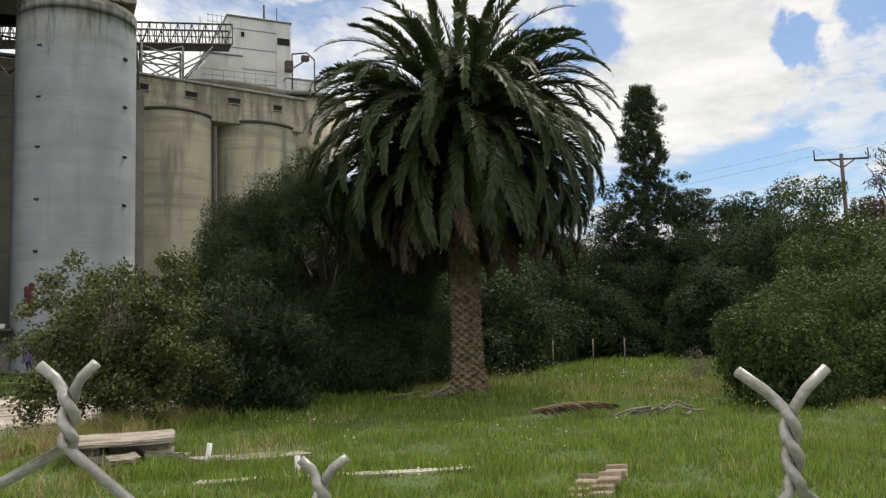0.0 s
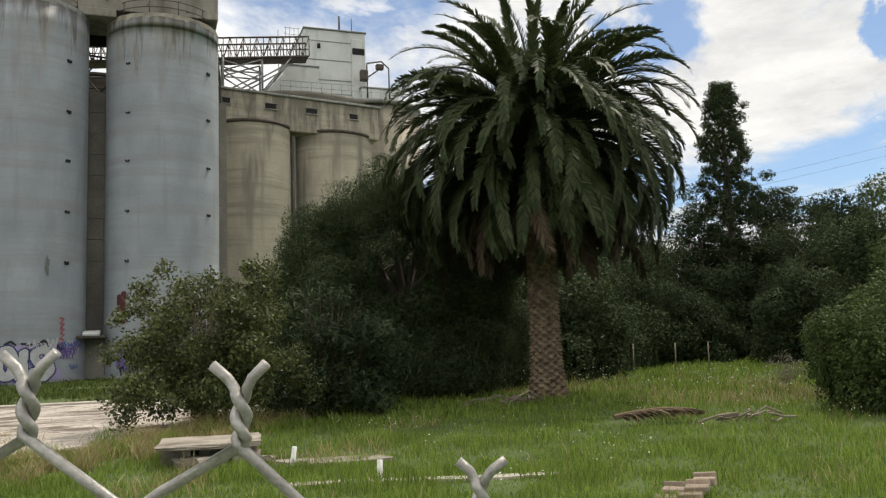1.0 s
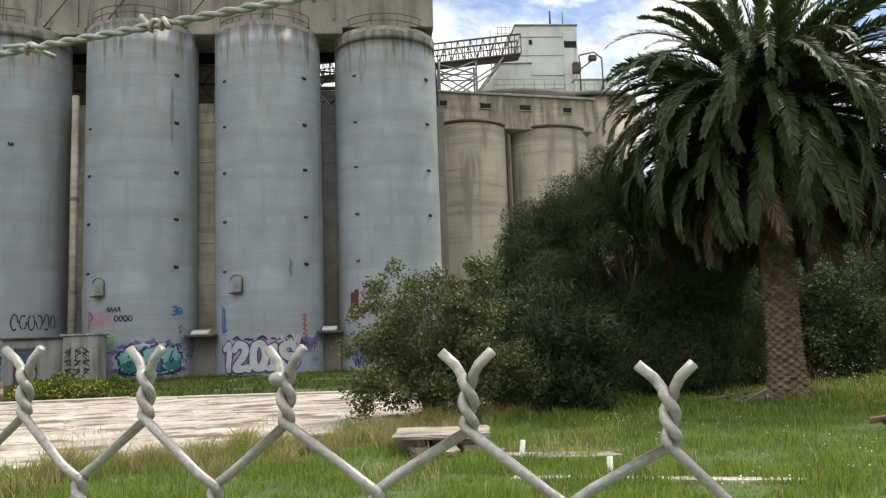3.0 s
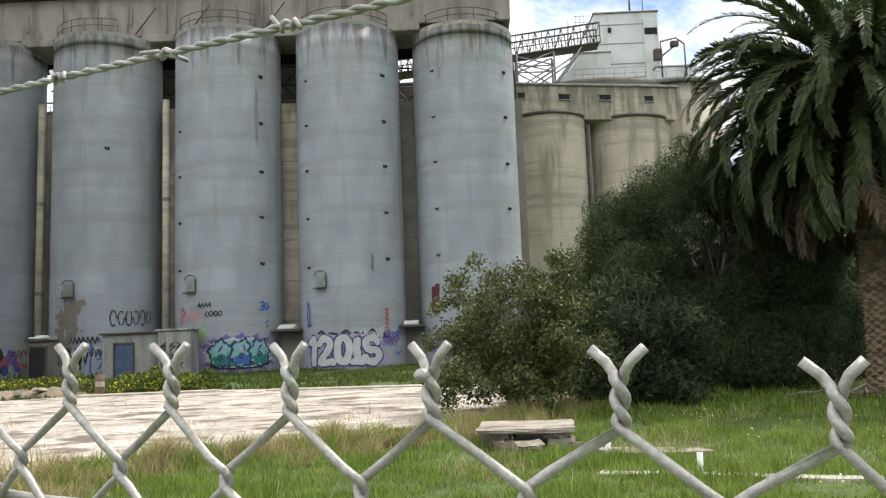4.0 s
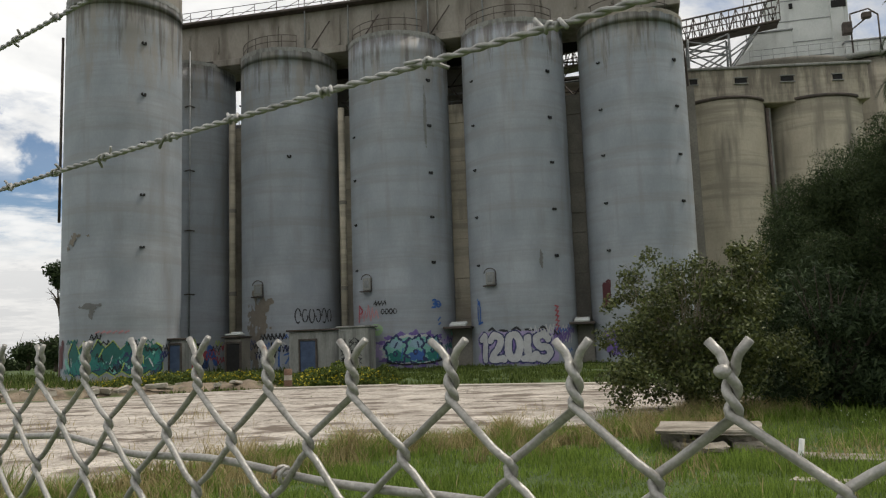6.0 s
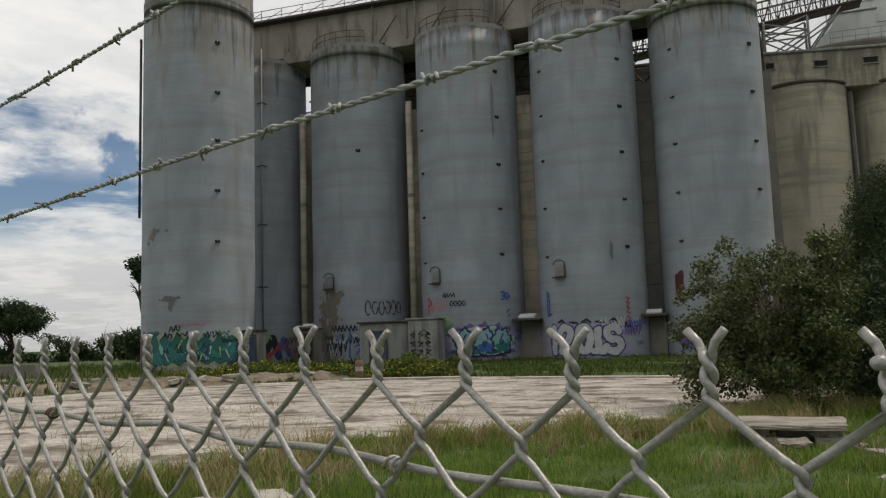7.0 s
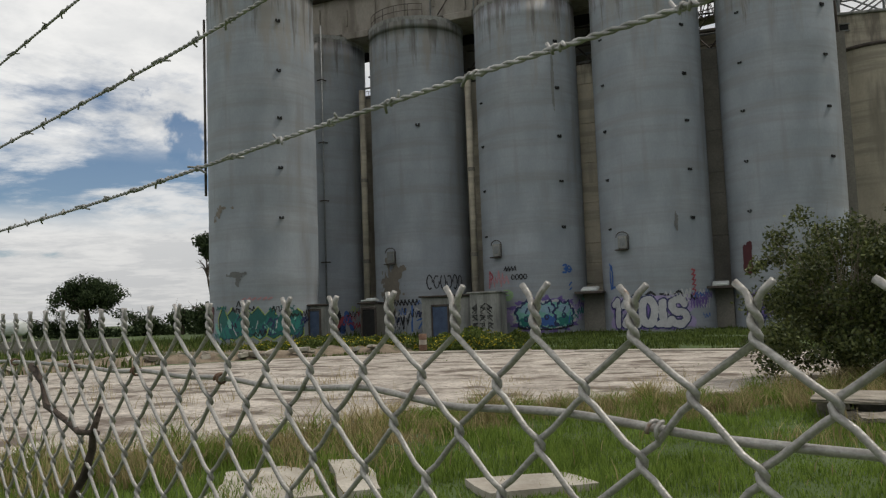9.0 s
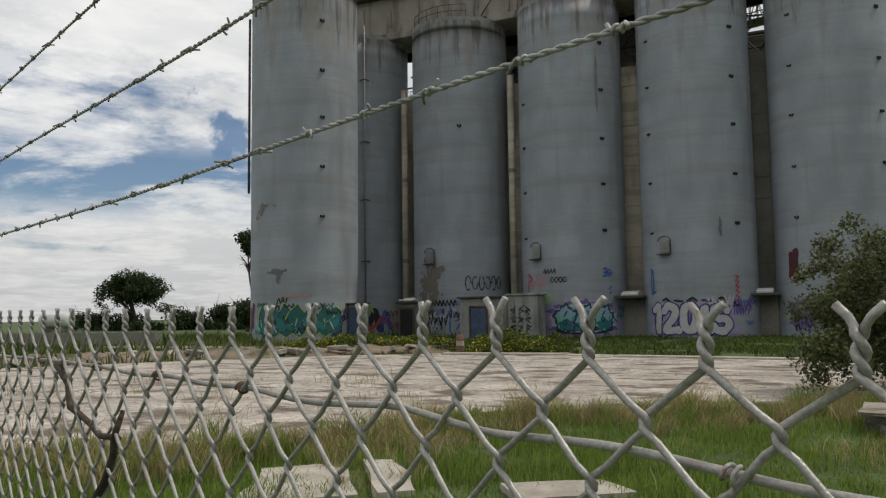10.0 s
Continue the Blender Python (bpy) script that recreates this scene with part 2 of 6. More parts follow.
M_VINE = material("dead_vine_stem", (0.035, 0.026, 0.02), (0.09, 0.065, 0.05), 40, 0.9, 0.4, 160)
M_SLAB = material("bare_concrete_slab", (0.30, 0.27, 0.225), (0.47, 0.43, 0.365), 2.2, 0.9, 0.3, 26, stain=((0.24, 0.20, 0.16), 1.4, 0.52, 0.7, (1, 1, 1)))
M_SLABDARK = material("mossy_concrete_slab", (0.17, 0.145, 0.115), (0.32, 0.285, 0.235), 3.0, 0.92, 0.4, 26, stain=((0.09, 0.075, 0.05), 2.4, 0.5, 0.66, (1, 1, 1)))
M_SLABTOP = material("weathered_slab_top", (0.22, 0.19, 0.155), (0.37, 0.33, 0.275), 2.6, 0.92, 0.4, 26, stain=((0.12, 0.10, 0.075), 2.0, 0.5, 0.66, (1, 1, 1)))
M_BRICK = material("broken_brick", (0.22, 0.165, 0.12), (0.40, 0.33, 0.25), 5, 0.9, 0.4, 40, per_object=0.2)
M_PVC = material("white_plastic_pipe", (0.66, 0.66, 0.63), (0.78, 0.78, 0.75), 6, 0.5, 0.05, 60)
M_BLUEDOOR = material("faded_blue_paint", (0.03, 0.05, 0.10), (0.06, 0.095, 0.17), 2.5, 0.6, 0.1, 30)
M_TEAL = material("teal_sheet_metal", (0.09, 0.30, 0.27), (0.14, 0.40, 0.36), 3, 0.5, 0.1, 30)
M_WOOD = material("grey_timber", (0.15, 0.12, 0.09), (0.28, 0.23, 0.18), 4, 0.9, 0.4, 60, stretch=(1, 1, 0.2))
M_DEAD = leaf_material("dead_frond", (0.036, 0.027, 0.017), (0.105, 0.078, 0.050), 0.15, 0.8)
M_FALLEN = leaf_material("dry_brown_frond", (0.09, 0.062, 0.042), (0.24, 0.175, 0.115), 0.2, 0.8)
M_FROND = leaf_material("palm_frond", (0.026, 0.043, 0.017), (0.090, 0.112, 0.044), 0.3, 0.5, 0.22)
M_LEAF = {
    "olive": leaf_material("olive_leaves", (0.024, 0.038, 0.013), (0.150, 0.168, 0.055), 0.28, 0.5, 0.3),
    "oleander": leaf_material("narrow_dark_leaves", (0.018, 0.032, 0.015), (0.070, 0.098, 0.044), 0.2, 0.6, 0.15),
    "pine": leaf_material("dense_dark_needles", (0.023, 0.038, 0.017), (0.074, 0.101, 0.040), 0.25, 0.7),
    "wood": leaf_material("woodland_leaves", (0.022, 0.036, 0.017), (0.066, 0.090, 0.040), 0.2, 0.8, 0.1),
    "bright": leaf_material("bright_shrub_leaves", (0.028, 0.050, 0.014), (0.095, 0.130, 0.038), 0.25, 0.6),
    "red": leaf_material("reddish_leaves", (0.055, 0.035, 0.02), (0.12, 0.075, 0.05), 0.25),
    "grey": leaf_material("dry_grey_twigs", (0.13, 0.115, 0.085), (0.26, 0.23, 0.18), 0.15),
}
M_GRASS = leaf_material("green_grass", (0.094, 0.148, 0.025), (0.265, 0.358, 0.075), 0.45, 0.6)
M_WEED = leaf_material("dark_weeds", (0.040, 0.064, 0.014), (0.15, 0.19, 0.05), 0.3, 0.7)
M_DRYGRASS = leaf_material("dry_grass", (0.22, 0.178, 0.085), (0.50, 0.415, 0.22), 0.35, 0.8)
M_FLOWER = leaf_material("white_flower_heads", (0.55, 0.55, 0.48), (0.78, 0.77, 0.68), 0.2)
M_YELLOW = leaf_material("yellow_flower_heads", (0.42, 0.34, 0.02), (0.62, 0.52, 0.05), 0.25)
M_GROUND = material("grassy_soil", (0.042, 0.068, 0.016), (0.076, 0.112, 0.027), 0.55, 0.95, 0.5, 22, stain=((0.13, 0.105, 0.06), 0.45, 0.66, 0.80, (1, 1, 1)))
M_SOIL = material("bare_brown_soil", (0.115, 0.085, 0.058), (0.27, 0.215, 0.155), 1.4, 0.95, 0.6, 14, fine=0.6, detail=10, stain=((0.06, 0.07, 0.025), 0.9, 0.54, 0.66, (1, 1, 1)))
M_YARD = material("worn_concrete_yard", (0.27, 0.235, 0.20), (0.53, 0.475, 0.415), 0.8, 0.92, 0.4, 11, stretch=(0.75, 1.0, 1), fine=0.9, detail=15, stain=((0.13, 0.10, 0.078), 1.2, 0.53, 0.62, (0.8, 1.05, 1)))


def add_cracks(m, scale, width, rgb, warp=0.5):
    """Dark wandering cracks laid over a material's colour."""
    nt = m.node_tree
    N, L = nt.nodes.new, nt.links.new
    b = nt.nodes["Principled BSDF"]
    old = b.inputs["Base Color"].links[0].from_socket
    tc, n, add, mul = N("ShaderNodeTexCoord"), N("ShaderNodeTexNoise"), N("ShaderNodeVectorMath"), N("ShaderNodeVectorMath")
    n.inputs["Scale"].default_value, n.inputs["Detail"].default_value = 1.6, 8
    mul.operation = "SCALE"
    mul.inputs["Scale"].default_value = warp
    L(tc.outputs["Object"], n.inputs["Vector"])
    L(n.outputs["Color"], mul.inputs[0])
    L(tc.outputs["Object"], add.inputs[0])
    L(mul.outputs[0], add.inputs[1])
    v, r, mix = N("ShaderNodeTexVoronoi"), N("ShaderNodeMapRange"), N("ShaderNodeMixRGB")
    v.feature = "DISTANCE_TO_EDGE"
    v.inputs["Scale"].default_value = scale
    L(add.outputs[0], v.inputs["Vector"])
    r.inputs["From Min"].default_value, r.inputs["From Max"].default_value = width * 0.4, width
    r.inputs["To Min"].default_value, r.inputs["To Max"].default_value = 0.85, 0.0
    L(v.outputs["Distance"], r.inputs[0])
    L(r.outputs[0], mix.inputs[0])
    L(old, mix.inputs[1])
    mix.inputs[2].default_value = (*rgb, 1)
    L(mix.outputs[0], b.inputs["Base Color"])


add_cracks(M_YARD, 0.22, 0.009, (0.09, 0.075, 0.055), 1.4)
add_cracks(M_YARD, 1.1, 0.010, (0.20, 0.17, 0.14), 1.6)
PAINTS = {n: material("spray_paint_" + n, tuple(v * 0.8 for v in c), c, 3, 0.6, 0.03, 30) for n, c in {
    "white": (0.55, 0.55, 0.56), "teal": (0.025, 0.20, 0.175), "mint": (0.22, 0.50, 0.42), "purple": (0.18, 0.12, 0.36), "navy": (0.03, 0.04, 0.12), "black": (0.015, 0.015, 0.018),
    "lime": (0.42, 0.55, 0.12), "blue": (0.05, 0.14, 0.42), "red": (0.42, 0.08, 0.10), "pink": (0.50, 0.26, 0.28), "lilac": (0.40, 0.33, 0.55), "maroon": (0.10, 0.025, 0.03), "green": (0.28, 0.42, 0.22), "moss": (0.20, 0.172, 0.138), "soot": (0.165, 0.165, 0.16), "sky": (0.30, 0.46, 0.56), "run": (0.225, 0.23, 0.225), "pine": (0.02, 0.13, 0.115)}.items()}


# ---- building helpers ----
def mesh_data(name, V, F, mat, smooth=False):
    me = bpy.data.meshes.new(name)
    me.from_pydata([tuple(v) for v in V], [], [tuple(f) for f in F])
    me.materials.append(mat)
    if smooth:
        me.polygons.foreach_set("use_smooth", [True] * len(me.polygons))
    me.update()
    return me


def big_mesh(name, V, F, mat):
    """V: n x 3, F: m x k faces of one size, set in bulk."""
    V, F = np.asarray(V, np.float32), np.asarray(F, np.int32)
    me = bpy.data.meshes.new(name)
    me.vertices.add(len(V))
    me.vertices.foreach_set("co", V.ravel())
    k = F.shape[1]
    me.loops.add(F.size)
    me.loops.foreach_set("vertex_index", F.ravel())
    me.polygons.add(len(F))
    me.polygons.foreach_set("loop_start", np.arange(0, F.size, k, dtype=np.int32))
    me.polygons.foreach_set("loop_total", np.full(len(F), k, np.int32))
    me.materials.append(mat)
    me.update(calc_edges=True)
    return me


def child(ob, parent):
    if parent is not None:
        ob.parent = parent
    return ob


def obj(name, me, parent=None, label="", m=None):
    ob = child(new(name, me), parent)
    if m is not None:
        ob.matrix_basis = m
    return tagged(ob, label)


def part(name, bm, mat, parent, label="", smooth=False):
    me = bpy.data.meshes.new(name)
    if smooth:
        for f in bm.faces:
            f.smooth = True
    bm.to_mesh(me)
    bm.free()
    me.materials.append(mat)
    return obj(name, me, parent, label)


def thing(name, label, category, x=0, y=0, z=0, rz=0, group="", kind=""):
    ob = new(name)
    ob.matrix_basis = pose(x, y, z, 0, 0, rz)
    ob.empty_display_size = 0.2
    return tagged(ob, label, category, group, kind)


def box(bm, c, s, rz=0.0, bevel=0.0, rx=0.0, ry=0.0):
    """A box of size s round c, added to bm, with bevelled edges."""
    r = bmesh.ops.create_cube(bm, size=1, matrix=pose(*c, rx, ry, rz) @ Matrix.Diagonal((*s, 1)))
    if bevel:
        es = list({e for v in r["verts"] for e in v.link_edges})
        bmesh.ops.bevel(bm, geom=es, offset=bevel, segments=1, affect="EDGES")
    return bm


def boxes(*rows, bevel=0.0):
    bm = bmesh.new()
    for r in rows:
        box(bm, *r, bevel=bevel) if len(r) == 2 else box(bm, r[0], r[1], r[2], bevel=bevel)
    return bm


def tube_arrays(P, R, sides=6):
    """A tube along the points P with radii R: vertices and quads."""
    P = np.asarray(P, float)
    R = np.broadcast_to(np.asarray(R, float), (len(P),))
    T = np.gradient(P, axis=0)
    T /= np.linalg.norm(T, axis=1)[:, None] + 1e-12
    ref = np.where(np.abs(T[:, 2:3]) > 0.92, [[1.0, 0, 0]], [[0, 0, 1.0]])
    A = np.cross(ref, T)
    A /= np.linalg.norm(A, axis=1)[:, None] + 1e-12
    for i in range(1, len(P)):
        a = A[i - 1] - T[i] * (A[i - 1] @ T[i])
        n = np.linalg.norm(a)
        A[i] = a / n if n > 1e-6 else A[i]
    B = np.cross(T, A)
    w = np.arange(sides) * 2 * np.pi / sides
    V = P[:, None] + R[:, None, None] * (np.cos(w)[None, :, None] * A[:, None] + np.sin(w)[None, :, None] * B[:, None])
    n = len(P)
    i, j = np.meshgrid(np.arange(n - 1), np.arange(sides), indexing="ij")
    q = np.stack([i * sides + j, i * sides + (j + 1) % sides, (i + 1) * sides + (j + 1) % sides, (i + 1) * sides + j], -1).reshape(-1, 4)
    V = np.concatenate([V.reshape(-1, 3), P[:1], P[-1:]])
    a, c = n * sides, n * sides + 1
    k = np.arange(sides)
    caps = [np.stack([np.full(sides, a), (k + 1) % sides, k, k], 1), np.stack([np.full(sides, c), (n - 1) * sides + k, (n - 1) * sides + (k + 1) % sides, (n - 1) * sides + (k + 1) % sides], 1)]
    tri = np.concatenate([x[:, :3] for x in caps])
    return V, q, tri


def tube_mesh(name, lines, mat, sides=6):
    """Several tubes [(points, radii), ...] as one mesh."""
    V, F, o = [], [], 0
    for P, R in lines:
        v, q, t = tube_arrays(P, R, sides)
        V.append(v)
        F += [tuple(x + o) for x in q] + [tuple(x + o) for x in t]
        o += len(v)
    return mesh_data(name, np.concatenate(V), F, mat, True)


def tube(name, P, R, mat, parent=None, label="", sides=6):
    return obj(name, tube_mesh(name, [(P, R)], mat, sides), parent, label)


def lathe(profile, segs=64, a0=0.0, a1=2 * math.pi):
    """(radius, z) rows turned round z: vertices and quads."""
    full = abs(a1 - a0 - 2 * math.pi) < 1e-6
    n = segs if full else segs + 1
    w = a0 + (a1 - a0) * np.arange(n) / segs
    V = np.array([(r * np.cos(x), r * np.sin(x), z) for r, z in profile for x in w])
    F = []
    for i in range(len(profile) - 1):
        for j in range(segs):
            k = (j + 1) % n
            F.append((i * n + j, i * n + k, (i + 1) * n + k, (i + 1) * n + j))
    return V, F


# ---- ground and yard ----
def ground_height(x, y):
    """Low bumps in the near field, level under the buildings."""
    return 0.05 * noise.noise((x * 0.35, y * 0.35, 0.3)) + 0.02 * noise.noise((x * 1.1, y * 1.1, 2.3)) - 0.03


def build_ground():
    xs = np.concatenate([[-1500, -600, -250, -120], np.arange(-60, 60.1, 1.0), [120, 250, 600, 1500]])
    ys = np.concatenate([[-400, -120, -40], np.arange(-10, 60.1, 1.0), [80, 120, 250, 600, 2500]])
    V = [(x, y, ground_height(x, y) if abs(x) < 62 and -11 < y < 62 else -0.05) for y in ys for x in xs]
    n = len(xs)
    F = [(j * n + i, j * n + i + 1, (j + 1) * n + i + 1, (j + 1) * n + i) for j in range(len(ys) - 1) for i in range(n - 1)]
    return tagged(obj("ground", mesh_data("ground", V, F, M_GROUND, True)), "rough grassy ground with bare brown soil patches", "ground", kind="structure")


build_ground()
YARD = [(-9.6, 6.4), (-6.9, 7.9), (-5.6, 9.4), (-4.9, 12.3), (-2.6, 13.5), (-0.9, 14.6), (0.9, 16.4), (2.2, 18.6), (3.6, 21), (3.4, 26), (2.2, 28.6), (-1.4, 29.4), (-9.6, 31.6), (-14, 30.6), (-17.6, 28.2), (-20.2, 25.2), (-22.2, 22.4), (-24.2, 19), (-27.5, 14), (-30, 9), (-27, 4), (-14, 5.0)]


def rough_outline(poly, step=0.35, amount=0.16, seed=0.0):
    """The outline with broken, uneven edges."""
    out = []
    for (ax, ay), (bx, by) in zip(poly, poly[1:] + poly[:1]):
        n = max(1, int(math.hypot(bx - ax, by - ay) / step))
        for i in range(n):
            x, y = ax + (bx - ax) * i / n, ay + (by - ay) * i / n
            out.append((x + amount * noise.noise((x * 1.3, y * 1.3, 5 + seed)), y + amount * noise.noise((x * 1.3, y * 1.3, 9 + seed))))
    return out


def slab(name, outline, z0, z1, mat):
    bm = bmesh.new()
    top = [bm.verts.new((x, y, z1)) for x, y in outline]
    low = [bm.verts.new((x, y, z0)) for x, y in outline]
    bm.faces.new(top)
    for i in range(len(top)):
        j = (i + 1) % len(top)
        bm.faces.new((top[j], top[i], low[i], low[j]))
    me = bpy.data.meshes.new(name)
    bmesh.ops.recalc_face_normals(bm, faces=bm.faces)
    bm.to_mesh(me)
    bm.free()
    me.materials.append(mat)
    return me


tagged(obj("pavement", slab("pavement", rough_outline(YARD), -0.12, 0.035, M_YARD)), "pale worn concrete yard with dark stains and cracks", "pavement", kind="structure")


def inside(poly, x, y):
    p = np.array(poly)
    q = np.roll(p, -1, 0)
    c = np.zeros(np.shape(x), bool)
    for (ax, ay), (bx, by) in zip(p, q):
        if ay != by:
            c ^= ((ay > y) != (by > y)) & (x < (bx - ax) * (y - ay) / (by - ay) + ax)
    return c


# ---- grey silos ----
SILO_R, SILO_H = 3.8, 24.4
SILOS = [(-33.0, 47.6, 25.6), (-34.3, 58.0, 24.5), (-25.2, 57.85, SILO_H), (-16.0, 57.45, SILO_H), (-7.16, 57.85, SILO_H), (1.46, 58.95, SILO_H)]


def silo_profile(h, seed):
    """Slip-formed lifts: each ring of the wall stands a little in or out."""
    rows, z = [(SILO_R, -0.2)], 0.0
    i = 0
    while z < h - 1.1:
        r = SILO_R + 0.0035 * math.sin(i * 2.4 + seed) + 0.002 * math.sin(i * 5.1)
        rows += [(r, z + 0.03), (r, z + 1.17)]
        z += 1.2
        i += 1
    rows += [(SILO_R, h - 0.95), (SILO_R, h - 0.5), (SILO_R, h - 0.16), (SILO_R, h - 0.10), (SILO_R - 0.02, h), (SILO_R - 0.25, h), (SILO_R - 0.25, h - 0.3), (0.01, h - 0.25)]
    return rows


def on_silo(u, z, off=0.0):
    """The point u metres round the silo's face (0: towards -y), z up, off out from the wall."""
    a = -math.pi / 2 + u / SILO_R
    r = SILO_R + 0.03 + off
    return (r * math.cos(a), r * math.sin(a), z)


def weld(V, F):
    """Painted cells that touch share their corners."""
    at, out, faces = {}, [], []
    for f in F:
        g = []
        for i in f:
            key = tuple(round(c, 4) for c in V[i])
            if key not in at:
                at[key] = len(out)
                out.append(V[i])
            g.append(at[key])
        faces.append(tuple(g))
    return out, faces


def paint(parent, lines, width, colour, layer, name="graffiti", fill=None, step=0.045, u_of=None):
    """Spray paint on a silo's wall: all that lies within width of the strokes, in (u, z) metres."""
    if len(lines) > 1:
        for k, s in enumerate(lines):
            paint(parent, [s], width, colour, layer + 0.04 * k, name)
        return
    pts = np.concatenate([np.array(s, float) for s in lines])
    lo, hi = pts.min(0) - width - 0.1, pts.max(0) + width + 0.1
    us, zs = np.arange(lo[0], hi[0], step), np.arange(lo[1], hi[1], step)
    U, Z = np.meshgrid(us + step / 2, zs + step / 2)
    D = np.full(U.shape, 1e9)
    for s in lines:
        for (ax, az), (bx, bz) in zip(s[:-1], s[1:]):
            dx, dz = bx - ax, bz - az
            t = np.clip(((U - ax) * dx + (Z - az) * dz) / (dx * dx + dz * dz + 1e-9), 0, 1)
            D = np.minimum(D, np.hypot(U - ax - t * dx, Z - az - t * dz))
    wob = np.sin(U * 7.1 + Z * 3.3) * 0.12 * width
    mask = D < width + wob
    jj, ii = np.nonzero(mask)
    if not len(ii):
        return None
    V, F = [], []
    off = 0.004 * layer
    for j, i in zip(jj, ii):
        b = len(V)
        for du, dz in ((0, 0), (1, 0), (1, 1), (0, 1)):
            V.append(on_silo(us[0] + (i + du) * step, zs[0] + (j + dz) * step, off))
        F.append((b, b + 1, b + 2, b + 3))
    return obj(name, mesh_data(name, *weld(V, F), PAINTS[colour]), parent, colour + " spray paint on the wall")


def blob(parent, cu, cz, ru, rz, colour, layer, wob=0.06, n=9, name="graffiti", step=0.045, ragged=0.0):
    """A painted or stained patch on a silo's wall with an uneven round outline."""
    us, zs = np.arange(cu - ru * 1.5, cu + ru * 1.5, step), np.arange(max(0.02, cz - rz * 1.5), cz + rz * 1.5, step)
    V, F = [], []
    for u in us:
        for z in zs:
            x, y = (u + step / 2 - cu) / ru, (z + step / 2 - cz) / rz
            a = math.atan2(y, x)
            edge = 1 + wob * math.sin(n * a) + 0.5 * wob * math.sin((2 * n + 3) * a + 1) + ragged * noise.noise((u * 1.7, z * 1.1, cz)) + ragged * noise.noise((u * 5, z * 3, cu))
            if math.hypot(x, y) < edge:
                b = len(V)
                V += [on_silo(u, z, 0.004 * layer), on_silo(u + step, z, 0.004 * layer), on_silo(u + step, z + step, 0.004 * layer), on_silo(u, z + step, 0.004 * layer)]
                F.append((b, b + 1, b + 2, b + 3))
    return obj(name, mesh_data(name, *weld(V, F), PAINTS[colour]), parent, "dark stain on the wall" if name != "graffiti" else colour + " spray paint on the wall")


def rail(parent, radius, z, a0, a1, posts, name="railing"):
    """A curved handrail with posts."""
    w = np.linspace(a0, a1, 28)
    lines = [(np.stack([radius * np.cos(w), radius * np.sin(w), np.full(28, z + h)], 1), 0.028) for h in (0.55, 1.05)]
    for a in np.linspace(a0, a1, posts):
        lines.append((np.array([(radius * math.cos(a), radius * math.sin(a), z - 0.05), (radius * math.cos(a), radius * math.sin(a), z + 1.06)]), 0.03))
    return obj(name, tube_mesh(name, lines, M_STEEL, 5), parent, "rusty steel handrail")


def build_silo(i, x, y, h):
    names = ["pale blue-grey painted concrete silo with spray-painted base", "shaded blue-grey concrete silo with a ladder beside it"]
    s = thing("silo", names[1] if i == 1 else names[0], "silo", x, y, 0, group="row of grey silos")
    V, F = lathe(silo_profile(h, i * 1.7), 96)
    obj("wall", mesh_data("wall", V, F, M_SILO, True), s)
    w = 2 * math.pi * np.arange(96) / 96
    # weathered rim with a broken lower edge
    rows = []
    for k, z0 in enumerate((h - 0.26, h - 0.14, h + 0.03)):
        for j, a in enumerate(w):
            zz = z0 + (0.16 * noise.noise((math.cos(a) * 13.1, math.sin(a) * 13.1, i * 3.3)) + 0.1 * noise.noise((math.cos(a) * 41, math.sin(a) * 41, i * 1.3)) if k == 0 else 0) + (0.05 * noise.noise((math.cos(a) * 9, math.sin(a) * 9, i)) if k == 2 else 0)
            r = SILO_R + 0.022
            rows.append((r * math.cos(a), r * math.sin(a), zz))
    F = [(k * 96 + j, k * 96 + (j + 1) % 96, (k + 1) * 96 + (j + 1) % 96, (k + 1) * 96 + j) for k in range(2) for j in range(96)]
    obj("rim", mesh_data("rim", rows, F, M_SLAB if i == 5 else M_SILO_OLD, True), s, "pale flaking concrete rim" if i == 5 else "dark weathered concrete rim")
    if i == 0:
        V, F = lathe([(SILO_R - 0.03, h - 0.1), (SILO_R - 0.03, h + 1.6), (SILO_R - 0.01, h + 3.4), (SILO_R - 0.3, h + 3.5), (0.01, h + 3.5)], 96)
        obj("upper_drum", mesh_data("upper_drum", V, F, M_GALLERY, True), s, "bare brown concrete drum above the painted wall")
    # fixing brackets in vertical columns
    cols = {0: [(3.5, (22.1, 18.6, 15.3, 11.9, 8.5))], 1: [], 2: [(1.5, (15.9,))], 3: [(3.35, (20.8, 17.4, 13.9, 10.7, 7.4)), (-3.0, (17, 13.7, 10.4, 7.1))], 4: [(3.15, (20.6, 17.2, 14.0, 10.7, 7.4)), (-2.9, (20.4, 17.1, 13.8, 10.4, 7.0))], 5: [(3.3, (20.8, 17.5, 14.1, 10.8)), (-2.4, (21.0, 17.6, 14.3, 10.9, 7.6))]}[i]
    for c, (u, zs) in enumerate(cols):
        for z in zs:
            big = 0.16 if c == 0 else 0.11
            bm = bmesh.new()
            a = u / SILO_R
            for q in (-0.1, 0.1):
                p = on_silo(u + q, z + 0.04 * math.sin(z * 9 + q * 30), 0.02)
                box(bm, p, (big * 0.8, 0.12, big), math.degrees(a), 0.02)
            p = on_silo(u + 0.03, z - 0.07, 0.03)
            box(bm, p, (big * 1.5, 0.1, big * 0.45), math.degrees(a), 0.01)
            part("bracket", bm, M_BLACK, s)
    return s


silos = [build_silo(i, *p) for i, p in enumerate(SILOS)]


